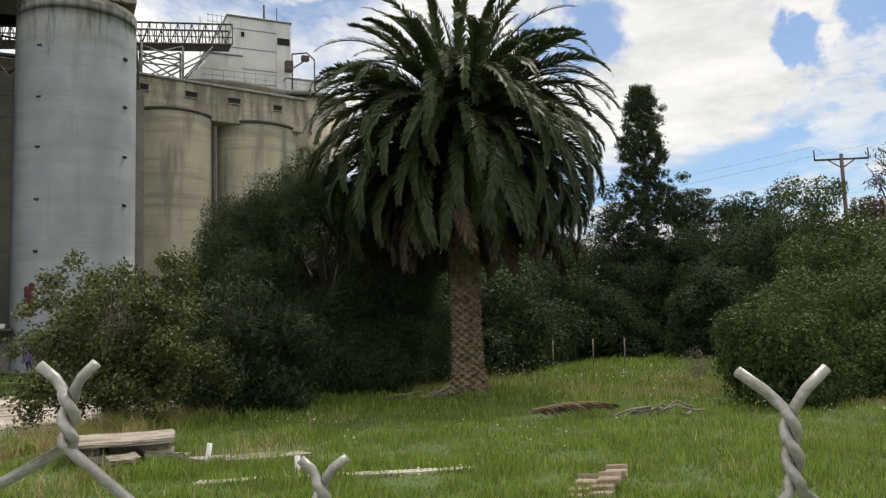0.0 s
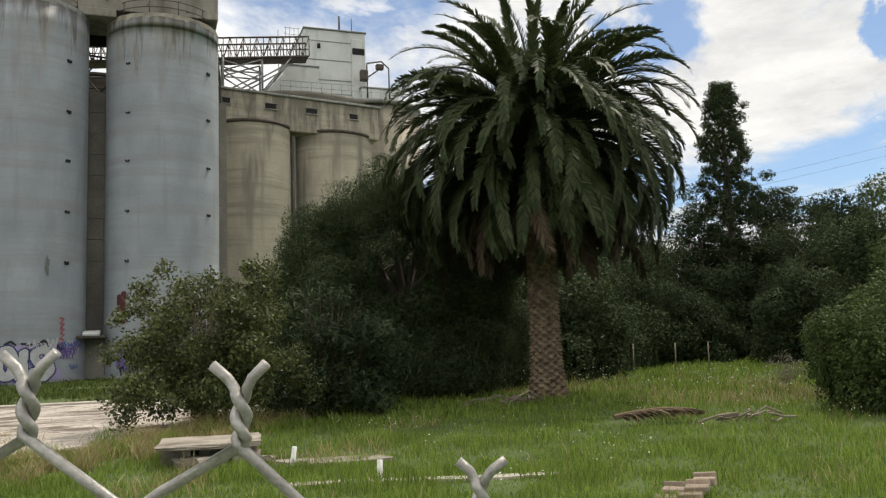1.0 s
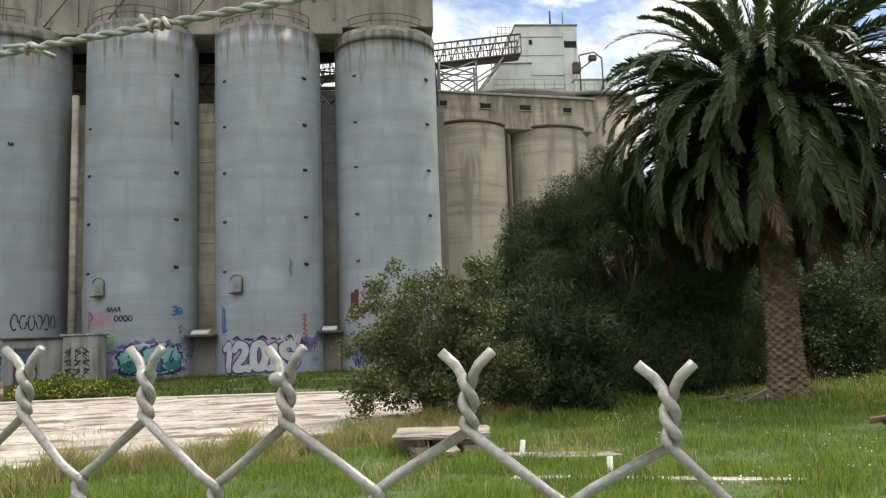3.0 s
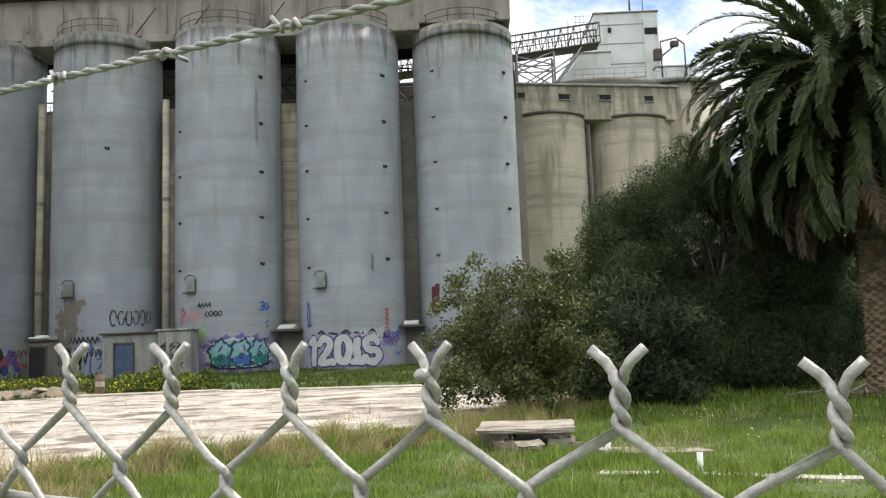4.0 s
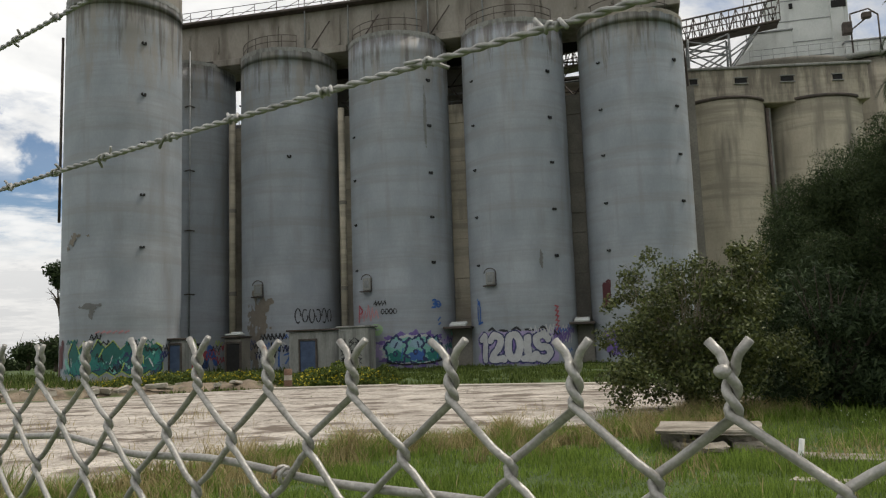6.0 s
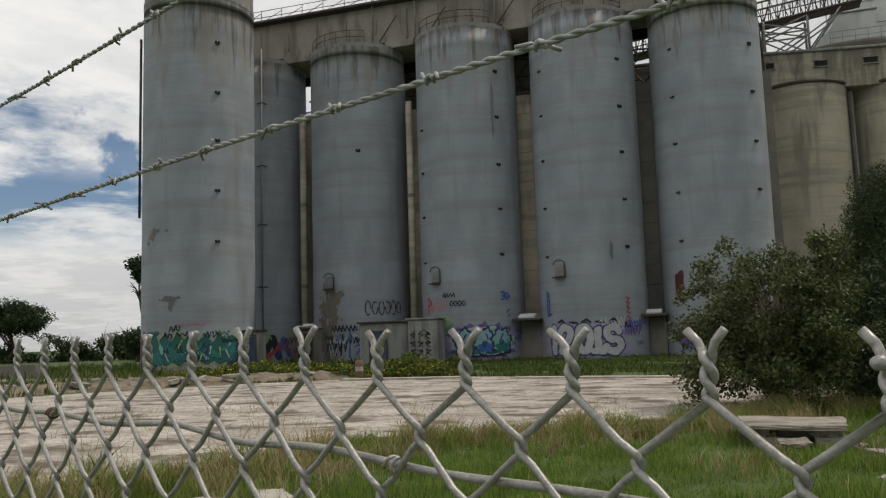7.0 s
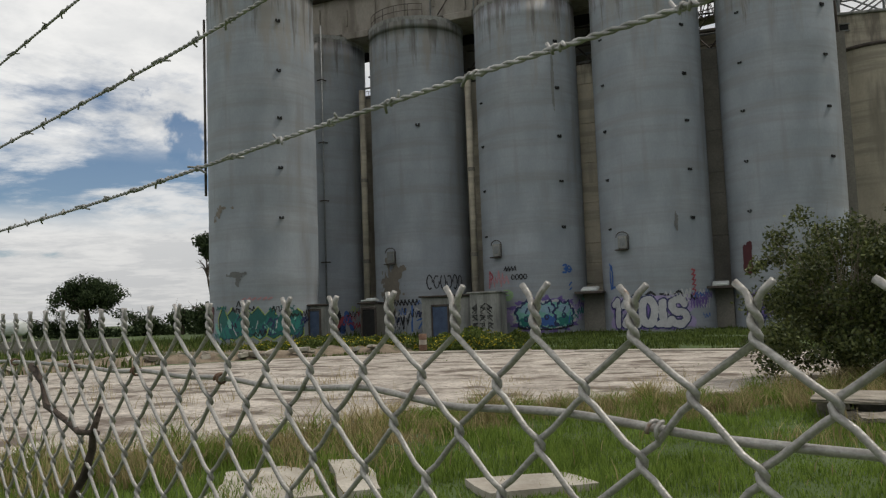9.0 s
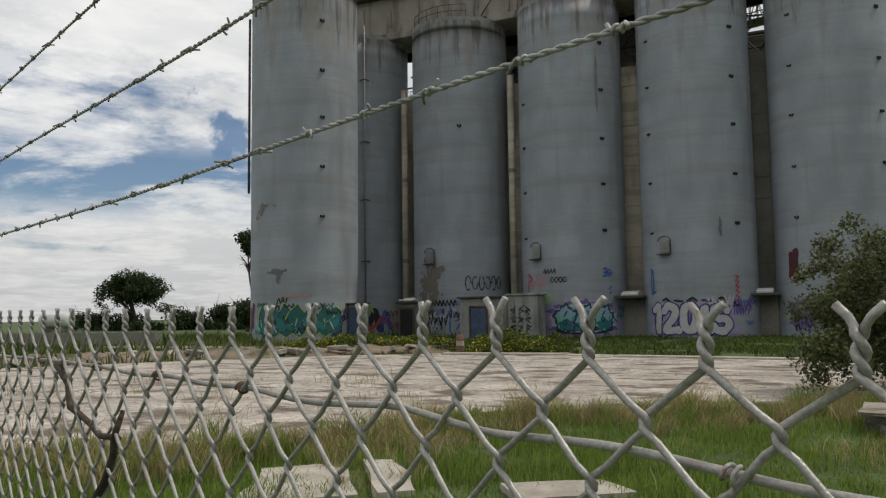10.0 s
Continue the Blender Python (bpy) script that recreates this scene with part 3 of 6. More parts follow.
def hatch(s, u, z):
    """A square steel inspection hatch with an arched hood."""
    a = math.degrees(u / SILO_R)
    x, y, z = on_silo(u, z, 0.06)
    bm = bmesh.new()
    box(bm, (x, y, z), (0.74, 0.14, 0.86), a, 0.03)
    f = part("hatch", bm, M_SILO_OLD, s, "grey steel inspection hatch")
    bm = bmesh.new()
    box(bm, on_silo(u + 0.04, z, 0.14), (0.46, 0.06, 0.5), a, 0.02)
    part("hatch_door", bm, M_GREYSTEEL, f)
    arc = [on_silo(u + 0.48 * math.cos(w), z + 0.35 + 0.34 * math.sin(w), 0.13) for w in np.linspace(0, math.pi, 12)]
    arc = [on_silo(u + 0.48, z - 0.5, 0.13)] + arc
    tube("hatch_frame", arc, 0.035, M_STEEL, f)
    bm = bmesh.new()
    box(bm, on_silo(u, z - 0.52, 0.2), (0.9, 0.35, 0.08), a, 0.02)
    part("hatch_sill", bm, M_STEEL, f)


hatch(silos[4], -1.75, 6.0)
hatch(silos[3], -1.75, 6.0)
hatch(silos[2], -1.0, 6.0)
for i, a0, a1 in ((2, -2.55, -1.0), (3, -2.5, -0.75), (4, -2.6, -0.5), (5, -2.9, -0.25)):
    rail(silos[i], SILO_R - 0.2, SILOS[i][2], a0, a1, 6)

# pipes on the two far silos
PIPE_U = 2.14
tube("standpipe", [on_silo(PIPE_U, 0.4, 0.16), on_silo(PIPE_U, 25.2, 0.16)], 0.06, M_GREYSTEEL, silos[1], "thin grey vertical pipe", 6)
for z in (6.0, 10.9, 15.6, 20.7):
    tube("pipe_bracket", [on_silo(PIPE_U - 0.35, z, 0.0), on_silo(PIPE_U, z, 0.4), on_silo(PIPE_U + 0.35, z, 0.0)], 0.05, M_STEEL, silos[1], "", 5)
tube("downpipe", [on_silo(-3.66, 10.5, 0.14), on_silo(-3.66, 23.3, 0.14)], 0.09, M_STEEL, silos[0], "dark vertical pipe", 8)

# ---- spray paint ----
def ring(cx, cz, rx, rz, a0=0, a1=360, n=18):
    return [(cx + rx * math.cos(radians(a)), cz + rz * math.sin(radians(a))) for a in np.linspace(a0, a1, n)]


def piece_white(s):
    u, z = -2.3, 0.25
    strokes = [[(u - 0.55, z + 1.55), (u - 0.2, z + 1.75), (u - 0.2, z + 0.2)], ring(u + 0.75, z + 1.4, 0.42, 0.4, 170, -40) + [(u + 0.35, z + 0.2), (u + 1.3, z + 0.2)],
               ring(u + 2.05, z + 1.0, 0.42, 0.82), [(u + 3.0, z + 0.2), (u + 3.0, z + 1.6)], [(u + 2.75, z + 0.2), (u + 3.35, z + 0.2)],
               ring(u + 4.0, z + 1.35, 0.42, 0.4, 20, 270) + ring(u + 4.0, z + 0.55, 0.5, 0.42, 90, -170)]
    paint(s, [[(u - 0.7, z + 0.3), (u + 4.9, z + 0.3)], [(u - 0.6, z + 1.3), (u + 4.8, z + 1.3)], [(u - 0.5, z + 1.7), (u + 4.6, z + 1.75)]], 0.36, "lilac", 1)
    paint(s, [[(a - 0.12, b - 0.06) for a, b in l] for l in strokes], 0.30, "purple", 2)
    paint(s, strokes, 0.33, "navy", 3)
    paint(s, strokes, 0.245, "white", 4)
    paint(s, [[(u + 0.2 + 0.9 * i, z + 2.15), (u + 0.5 + 0.9 * i, z + 2.3 - 0.2 * (i % 2)), (u + 0.75 + 0.9 * i, z + 2.1)] for i in range(5)], 0.07, "black", 2)
    for i in range(6):
        q = u + 4.9 + i * 0.24
        paint(s, [[(q, z + 1.2), (q + 0.12, z + 2.2), (q + 0.2, z + 1.3)]], 0.045, "purple", 2)


def piece_teal(s):
    u, z = 1.75, 1.3
    blob(s, u, z, 2.85, 1.2, "purple", 1, 0.10, 17)
    blob(s, u - 2.5, z - 0.1, 0.55, 0.5, "lilac", 2, 0.18, 7)
    blob(s, u + 2.5, z + 0.1, 0.5, 0.6, "lilac", 2, 0.2, 6)
    blob(s, u, z - 0.02, 2.45, 1.04, "white", 3, 0.05, 11)
    blob(s, u, z - 0.04, 2.2, 0.88, "mint", 4, 0.05, 11)
    blob(s, u, z - 0.55, 1.8, 0.35, "teal", 5, 0.08, 8)
    blob(s, u - 1.1, z + 0.45, 0.32, 0.28, "blue", 6, 0.3, 5)
    blob(s, u + 0.3, z + 0.5, 0.28, 0.25, "blue", 6, 0.3, 5)
    blob(s, u + 1.25, z + 0.42, 0.3, 0.24, "blue", 6, 0.3, 5)
    # three swollen overlapping forms with dark edges, pale tops and blue feet
    for n, q in enumerate((-1.35, 0.05, 1.3)):
        blob(s, u + q, z - 0.02, 0.84, 0.96, "navy", 6.2 + 0.3 * n, 0.12, 5 + n)
        blob(s, u + q, z - 0.02, 0.66, 0.78, "mint", 6.25 + 0.3 * n, 0.12, 5 + n)
        blob(s, u + q, z + 0.38, 0.48, 0.3, "sky", 6.3 + 0.3 * n, 0.1, 4)
        blob(s, u + q + 0.05, z - 0.42, 0.56, 0.36, "blue" if n == 1 else "teal", 6.3 + 0.3 * n, 0.15, 5)
        paint(s, [ring(u + q - 0.05, z - 0.28 + 0.1 * n, 0.12, 0.15)], 0.05, "navy", 6.35 + 0.3 * n)
        paint(s, [[(u + q - 0.1 + 0.3 * (n % 2), z + 0.15), (u + q + 0.1, z + 0.5)]], 0.05, "navy", 6.35 + 0.3 * n)
        paint(s, [[(u + q + 0.35, z - 0.6), (u + q + 0.5, z + 0.1)]], 0.04, "blue", 6.35 + 0.3 * n)
    paint(s, [[(u - 2.0, z - 0.85), (u - 0.9, z - 1.02), (u + 0.8, z - 1.0), (u + 2.0, z - 0.8)]], 0.06, "black", 8)


def poly(parent, pts, colour, layer, name="graffiti", step=0.045):
    """A painted shape with straight edges on a silo's wall."""
    p = np.array(pts, float)
    us, zs = np.arange(p[:, 0].min(), p[:, 0].max(), step), np.arange(max(0.02, p[:, 1].min()), p[:, 1].max(), step)
    U, Z = np.meshgrid(us + step / 2, zs + step / 2)
    jj, ii = np.nonzero(inside(pts, U.ravel(), Z.ravel()).reshape(U.shape))
    V, F = [], []
    for a, b in zip(jj, ii):
        o = len(V)
        V += [on_silo(us[b] + du * step, zs[a] + dz * step, 0.004 * layer) for du, dz in ((0, 0), (1, 0), (1, 1), (0, 1))]
        F.append((o, o + 1, o + 2, o + 3))
    if F:
        return obj(name, mesh_data(name, *weld(V, F), PAINTS[colour]), parent, colour + " spray paint on the wall" if name == "graffiti" else "dark run below the rim")


def piece_green(s):
    u, z, r = -1.3, 0.25, random.Random(21)
    top = [(u + 0.45 * i, z + (2.35 if i % 2 else 1.75) + r.uniform(-0.25, 0.2)) for i in range(15)]
    low = [(u + 0.45 * i + 0.1, z + (0.0 if i % 2 else 0.3)) for i in range(15)]
    outline = top + low[::-1]
    c = np.array(outline).mean(0)
    shrink = lambda k: [tuple(c + (np.array(q) - c) * np.array((k, k - 0.06))) for q in outline]
    poly(s, outline, "lime", 1)
    poly(s, shrink(0.98), "black", 2)
    poly(s, shrink(0.95), "pine", 3)
    for k in range(30):
        bu, bz = u + 0.25 + 0.2 * k + r.uniform(-0.1, 0.1), z + r.uniform(0.15, 1.1)
        lu, lz, w = r.choice((-1, 1)) * r.uniform(0.2, 0.75), r.uniform(0.5, 0.95), r.uniform(0.09, 0.2)
        blade = [(bu - w, bz), (bu + w, bz + 0.05), (bu + lu + w * 0.8, bz + lz * 0.8), (bu + lu, bz + lz), (bu + lu - w * 0.5, bz + lz * 0.6)]
        poly(s, [(a + 0.05, b - 0.06) for a, b in blade], "navy", 4 + 0.09 * k)
        poly(s, blade, "teal" if k % 5 else "mint", 4.04 + 0.09 * k)
    for k in range(9):
        a, b = u + 0.4 + 0.65 * k, z + r.uniform(0.3, 1.5)
        paint(s, [[(a, b), (a + r.uniform(-0.3, 0.4), b + 0.5)]], 0.03, "lime" if k % 2 else "white", 7.2)
    paint(s, [[(u - 1.3, z), (u - 1.2, z + 1.9), (u - 0.9, z + 0.8), (u - 0.75, z + 2.2)]], 0.2, "maroon", 1)
    paint(s, [[(u + 2.1 + 0.35 * i, z + 2.75), (u + 2.3 + 0.35 * i, z + 2.85)] for i in range(6)], 0.06, "pink", 1)


def tags():
    s = silos[4]
    paint(s, [[(2.85, 2.0 + 0.33 * i), (3.05, 2.25 + 0.33 * i), (2.8, 2.3 + 0.33 * i)] for i in range(6)], 0.045, "red", 1)
    paint(s, [ring(-3.05, 3.7, 0.14, 0.8), [(-3.15, 2.9), (-2.7, 3.0)], [(-3.2, 4.6), (-3.0, 4.2)]], 0.06, "blue", 1)
    s = silos[3]
    paint(s, [[(3.15, 4.7), (3.4, 4.75), (3.35, 4.2), (3.1, 4.2)], ring(3.65, 4.45, 0.18, 0.2), [(3.2, 4.45), (3.9, 4.4)]], 0.06, "blue", 1)
    paint(s, [[(3.6, 3.3), (3.8, 3.5)], [(3.65, 3.0), (3.8, 3.1)]], 0.06, "blue", 1)
    paint(s, [[(-2.9 + 0.35 * i, 3.4 + 0.3 * (i % 2)), (-2.75 + 0.35 * i, 4.5 - 0.2 * (i % 3)), (-2.6 + 0.35 * i, 3.6)] for i in range(6)], 0.05, "pink", 1)
    paint(s, [[(-2.8, 3.3), (-2.7, 4.5), (-2.3, 4.1), (-2.6, 3.9)]], 0.05, "red", 2)
    paint(s, [ring(-0.5 + 0.3 * i, 4.0, 0.11, 0.16) for i in range(4)] + [[(-1.2 + 0.25 * i, 4.5), (-1.05 + 0.25 * i, 4.75), (-1.0 + 0.25 * i, 4.45)] for i in range(4)], 0.035, "black", 1)
    paint(s, [ring(-1.0, 2.75, 0.35, 0.25)], 0.16, "green", 1)
    s = silos[2]
    paint(s, [ring(2.0 + 0.52 * i, 4.0, 0.2, 0.52 - 0.06 * (i % 2), 60 * i, 300 + 60 * i) for i in range(6)], 0.04, "black", 1)
    paint(s, [[(-2.6 + 0.42 * i, 0.6 + 0.25 * (i % 3)), (-2.45 + 0.42 * i, 2.1 - 0.3 * (i % 2)), (-2.25 + 0.42 * i, 0.9), (-2.1 + 0.42 * i, 1.7)] for i in range(7)], 0.05, "black", 1)
    paint(s, [[(-0.9 + 0.3 * i, 2.35), (-0.8 + 0.3 * i, 2.75), (-0.65 + 0.3 * i, 2.4)] for i in range(7)], 0.05, "black", 1)
    paint(s, [[(0.6, 0.4), (0.65, 2.3)], [(1.0, 1.2), (1.6, 1.4), (1.1, 0.6)]], 0.06, "blue", 1)
    s = silos[5]
    paint(s, [[(-3.0, 3.9), (-2.95, 5.2)], [(-2.7, 3.7), (-2.65, 5.4)]], 0.24, "maroon", 1)
    paint(s, [[(-2.9, 1.0), (-1.2, 1.2)], [(-2.9, 1.8), (-1.2, 1.9)]], 0.4, "purple", 1)
    s = silos[1]
    paint(s, [[(1.2, 0.5), (1.6, 2.2), (2.2, 0.7), (2.9, 2.0), (3.3, 0.6)]], 0.28, "black", 1)
    paint(s, [[(1.3, 0.6), (1.7, 2.0), (2.2, 0.9)]], 0.13, "lime", 2)
    paint(s, [[(1.2, 0.3), (3.0, 0.9), (3.4, 1.6)]], 0.12, "red", 3)
    paint(s, [[(3.3, 0.5), (3.7, 1.9), (4.2, 0.7)]], 0.2, "blue", 1)


def scribbles(s, u0, u1, z0, z1, n, colours, seed):
    """Loose hand-sprayed loops and zigzags over the foot of a silo."""
    r = random.Random(seed)
    for k in range(n):
        u, z, h = r.uniform(u0, u1), r.uniform(z0, z1), r.uniform(0.25, 0.8)
        line = [(u + 0.09 * i + r.uniform(-0.04, 0.04), z + h * (0.5 + 0.5 * math.sin(i * 1.9 + k)) * r.uniform(0.6, 1)) for i in range(r.randint(5, 12))]
        paint(s, [line], r.choice((0.03, 0.04, 0.05)), r.choice(colours), 6 + 0.05 * k)


scribbles(silos[4], 0.6, 2.6, 1.75, 2.1, 5, ("black", "white"), 1)
scribbles(silos[4], 2.9, 4.0, 0.4, 2.2, 9, ("purple", "blue", "lilac", "white"), 11)
scribbles(silos[3], 3.9, 5.0, 0.2, 2.3, 8, ("purple", "navy", "mint", "lilac", "teal"), 2)
scribbles(silos[2], -2.2, 4.2, 0.3, 2.4, 26, ("black", "black", "navy", "white", "blue"), 3)
scribbles(silos[5], -3.0, 1.0, 0.3, 2.2, 14, ("purple", "white", "navy", "black"), 4)
scribbles(silos[0], -1.8, 5.2, 0.2, 2.6, 26, ("black", "pine", "navy", "teal"), 5)
scribbles(silos[1], 0.8, 5.0, 0.3, 2.3, 14, ("black", "red", "blue", "lime"), 6)
piece_white(silos[4])
piece_teal(silos[3])
piece_green(silos[0])
tags()
# rust and lichen runs below the hatch, spalled patches
blob(silos[2], -1.1, 3.9, 0.8, 1.5, "moss", 1, 0.12, 5, "rust_run", ragged=0.9)
blob(silos[2], -1.5, 1.8, 0.6, 1.6, "moss", 1.5, 0.12, 4, "rust_run", ragged=0.9)
blob(silos[2], -0.5, 4.9, 0.5, 0.5, "moss", 1.8, 0.12, 4, "rust_run", ragged=0.9)
blob(silos[0], 0.35, 4.7, 0.62, 0.16, "soot", 1, 0.2, 4, "spalled_patch", ragged=0.6)
blob(silos[0], 0.5, 4.3, 0.16, 0.38, "soot", 2, 0.2, 4, "spalled_patch", ragged=0.5)
for u, z, w in ((-1.3, 8.9, 0.3), (-1.0, 9.2, 0.22), (-0.5, 9.25, 0.14), (-1.45, 8.5, 0.16), (0.2, 9.2, 0.12)):
    blob(silos[0], u, z, w, w * 0.7, "moss", 1 + 0.1 * w, 0.3, 5, "spalled_patch", ragged=1.0)


blob(silos[3], 3.0, 18.0, 0.12, 2.2, "run", 1.6, 0.1, 4, "water_stain", ragged=0.2)
blob(silos[4], 1.9, 7.2, 0.12, 0.6, "soot", 1.6, 0.1, 4, "water_stain", ragged=0.2)

# ---- walls between the silos, gallery above ----
def rear_wall():
    w = thing("infill_wall", "brown panelled concrete wall between the silos", "wall", 0, 0, 0, kind="structure")
    bm = bmesh.new()
    box(bm, (-16, 61.2, 10.1), (44, 0.3, 20.2))
    part("wall_body", bm, M_BROWN, w)
    for gx, y in ((-29.8, 58.6), (-20.6, 58.3), (-11.6, 58.2), (-2.9, 59.0)):
        for k in range(13):
            bm = bmesh.new()
            box(bm, (gx + 0.1, y + 0.6 + (0.05 * (k % 2) if -15 < gx < -8 else 0), 1.2 + 1.5 * k), (2.5, 0.24, 1.495 if k % 3 else 1.47), 0, 0.02)
            part("panel", bm, M_BEIGE if gx < -8 else M_BROWN, w)
    for gx, y in ((-29.45, 56.5), (-20.3, 56.6)):
        tube("downpipe", [(gx - 0.1, y, 0.2), (gx - 0.1, y, 19.9)], 0.26, M_BEIGE, w, "pale concrete-coated pipe", 12)
        for z in (6.0, 12.5):
            V, F = lathe([(0.3, -0.15), (0.3, 0.15)], 12)
            obj("pipe_joint", mesh_data("pipe_joint", V + np.array((gx - 0.1, y, z)), F, M_BROWN, True), w)
    return w


rear_wall()


def ledge(x, y, wd, z=2.85):
    t = thing("awning", "small white-capped concrete ledge between two silos", "ledge", x, y, 0)
    bm = bmesh.new()
    box(bm, (0, 1.3, z / 2), (wd, 0.4, z), 0, 0.02)
    part("pier", bm, M_BROWN, t)
    bm = bmesh.new()
    box(bm, (0, 0.35, z - 0.12), (wd + 0.3, 1.7, 0.16), 0, 0.02)
    part("ledge", bm, M_STEEL, t)
    bm = bmesh.new()
    box(bm, (0.03, -0.05, z + 0.12), (wd * 0.7, 0.8, 0.2), 0, 0.05, rx=14)
    part("cap", bm, M_WHITE, t)


ledge(-11.55, 55.6, 1.7)
ledge(-2.95, 56.6, 1.5)


def gallery():
    g = thing("gallery", "long grey concrete conveyor gallery on top of the silos", "building", 0, 0, 0)
    bm = bmesh.new()
    box(bm, (-16.3, 59.3, 26.45), (42.8, 5.4, 3.1), 0, 0.05)
    part("wall", bm, M_GALLERY, g)
    bm = bmesh.new()
    box(bm, (-3.6, 59.4, 29.6), (17.2, 5.2, 3.2), 0, 0.05)
    part("upper_wall", bm, M_GALLERY, g)
    bm = bmesh.new()
    box(bm, (-16.3, 59.0, 28.1), (43.2, 6.2, 0.2), 0, 0.03)
    part("roof", bm, M_STEEL, g)
    for x in (-30, -21.0, -11.5, -2.8):
        bm = bmesh.new()
        box(bm, (x, 57.9, 24.62), (2.4, 3.0, 0.56), 0, 0.05)
        part("corbel", bm, M_GALLERY, g)
    for i, x in enumerate(np.arange(-36, 5, 2.6)):
        bm = bmesh.new()
        box(bm, (x, 56.55, 26.2 + 0.25 * (i % 2)), (0.14, 0.18, 2.4 - 0.5 * (i % 3)), 0, 0.02)
        part("pilaster", bm, M_GALLERY, g)
    lines = []
    for x in np.arange(-37, -12, 1.9):
        lines.append((np.array([(x, 56.4, 28.1), (x, 56.4, 29.2)]), 0.03))
        lines.append((np.array([(x, 56.4, 28.2), (x + 1.9, 56.4, 29.0)]), 0.025))
    for z in (28.65, 29.2):
        lines.append((np.array([(-37.5, 56.4, z), (-12, 56.4, z)]), 0.03))
    obj("railing", tube_mesh("railing", lines, M_STEEL, 5), g, "rusty steel rail along the roof")
    for x in (-23.2, -19.6, -14.1, -13.2, -9.0):
        tube("downpipe", [(x, 56.35, 24.2), (x, 56.35, 29.2)], 0.06, M_GREYSTEEL, g, "", 6)
    for x in (-22.6, -18.6, -13.0):
        tube("brace", [(x, 56.3, 24.9), (x + 1.5, 56.3, 26.9)], 0.05, M_STEEL, g, "", 5)
    # what closes the gaps behind the silos: near-black soffits, screens and pipes
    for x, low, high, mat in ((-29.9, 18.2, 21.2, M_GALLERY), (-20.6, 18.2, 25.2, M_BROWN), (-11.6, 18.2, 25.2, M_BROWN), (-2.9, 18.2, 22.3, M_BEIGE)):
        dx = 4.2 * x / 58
        # the underside's shade is put into the colour: a near-black upright sheet
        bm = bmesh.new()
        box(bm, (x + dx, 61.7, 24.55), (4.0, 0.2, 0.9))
        part("shaded_soffit", bm, M_BLACK, g)
        bm = bmesh.new()
        box(bm, (x + dx, 62.3, (low + high) / 2), (4.4, 0.3, high - low))
        part("screen", bm, mat, g)
        for k in range(4):
            tube("pipe", [(x + dx - 2.2, 61.9 - 0.1 * k, 19.4 + 0.75 * k), (x + dx + 2.2, 61.9 - 0.1 * k, 19.4 + 0.75 * k + 0.1 * (k % 2))], 0.05 + 0.03 * (k % 2), M_GREYSTEEL if k % 2 else M_STEEL, g, "", 6)


gallery()


def walkway(x, y, z):
    """Steel platform with rails and bracing in the gap between two silos."""
    w = thing("walkway", "rusty steel walkway with rails between two silos", "walkway", x, y, z, group="steel walkways")
    bm = bmesh.new()
    box(bm, (0, 0, 0), (2.4, 1.4, 0.16), 0, 0.02)
    part("deck", bm, M_STEEL, w)
    lines = []
    for k in range(6):
        lines.append((np.array([(-1.1 + 0.44 * k, -0.6, 0), (-1.1 + 0.44 * k, -0.6, 1.1)]), 0.025))
    for h in (0.55, 1.1):
        lines.append((np.array([(-1.2, -0.6, h), (1.2, -0.6, h)]), 0.028))
    obj("railing", tube_mesh("railing", lines, M_GREYSTEEL, 5), w)
    lines = [(np.array([(-1.1, 0.5, 0.1), (1.0, 0.5, 2.6)]), 0.06), (np.array([(1.1, 0.5, 0.1), (-1.0, 0.5, 2.6)]), 0.06), (np.array([(-1.2, 0.5, 2.7), (1.2, 0.5, 2.7)]), 0.08), (np.array([(-1.2, 0.5, 4.2), (1.2, 0.5, 4.0)]), 0.08), (np.array([(-0.9, 0.5, 2.7), (0.2, 0.5, 4.1)]), 0.05)]
    obj("brace", tube_mesh("brace", lines, M_STEEL, 5), w)


for x, y, z in ((-29.8, 60.0, 19.6), (-20.6, 60.0, 18.9), (-11.6, 60.0, 19.3), (-2.9, 60.6, 19.0)):
    walkway(x, y, z)
t = thing("cabinet", "teal sheet-metal cabinet on the silo top", "cabinet", 2.9, 57.0, SILO_H - 0.2)
part("body", boxes(((0, 0, 0.9), (0.95, 0.7, 1.8)), bevel=0.03), M_TEAL, t)
part("lid", boxes(((0, 0, 1.84), (1.1, 0.85, 0.08)), bevel=0.02), M_GREYSTEEL, t)


# ---- huts at the foot ----
def hut(x, y, wd, dp, h, label, door_x, door_w, mat, door_mat, roof=M_STEEL, junk=False):
    t = thing("hut", label, "hut", x, y, 0)
    part("wall", boxes(((0, dp / 2, h / 2), (wd, dp, h)), bevel=0.04), mat, t)
    part("roof", boxes(((0, dp / 2 - 0.1, h + 0.07), (wd + 0.22, dp + 0.3, 0.12)), bevel=0.03), roof, t)
    d = part("door", boxes(((door_x, -0.04, 1.05), (door_w, 0.08, 2.1)), bevel=0.02), door_mat, t)
    part("door_frame", boxes(((door_x - door_w / 2 - 0.05, -0.06, 1.08), (0.1, 0.14, 2.16)), ((door_x + door_w / 2 + 0.05, -0.06, 1.08), (0.1, 0.14, 2.16)), ((door_x, -0.06, 2.2), (door_w + 0.2, 0.14, 0.1))), M_STEEL, d)
    if junk:
        part("sheet", boxes(((0.1, 0.2, h + 0.25), (wd * 0.9, 0.8, 0.12)), ((0.2, 0.3, h + 0.36), (wd * 0.6, 0.5, 0.12), 15), bevel=0.03), M_WHITE, t, "crumpled pale sheeting")
    return t


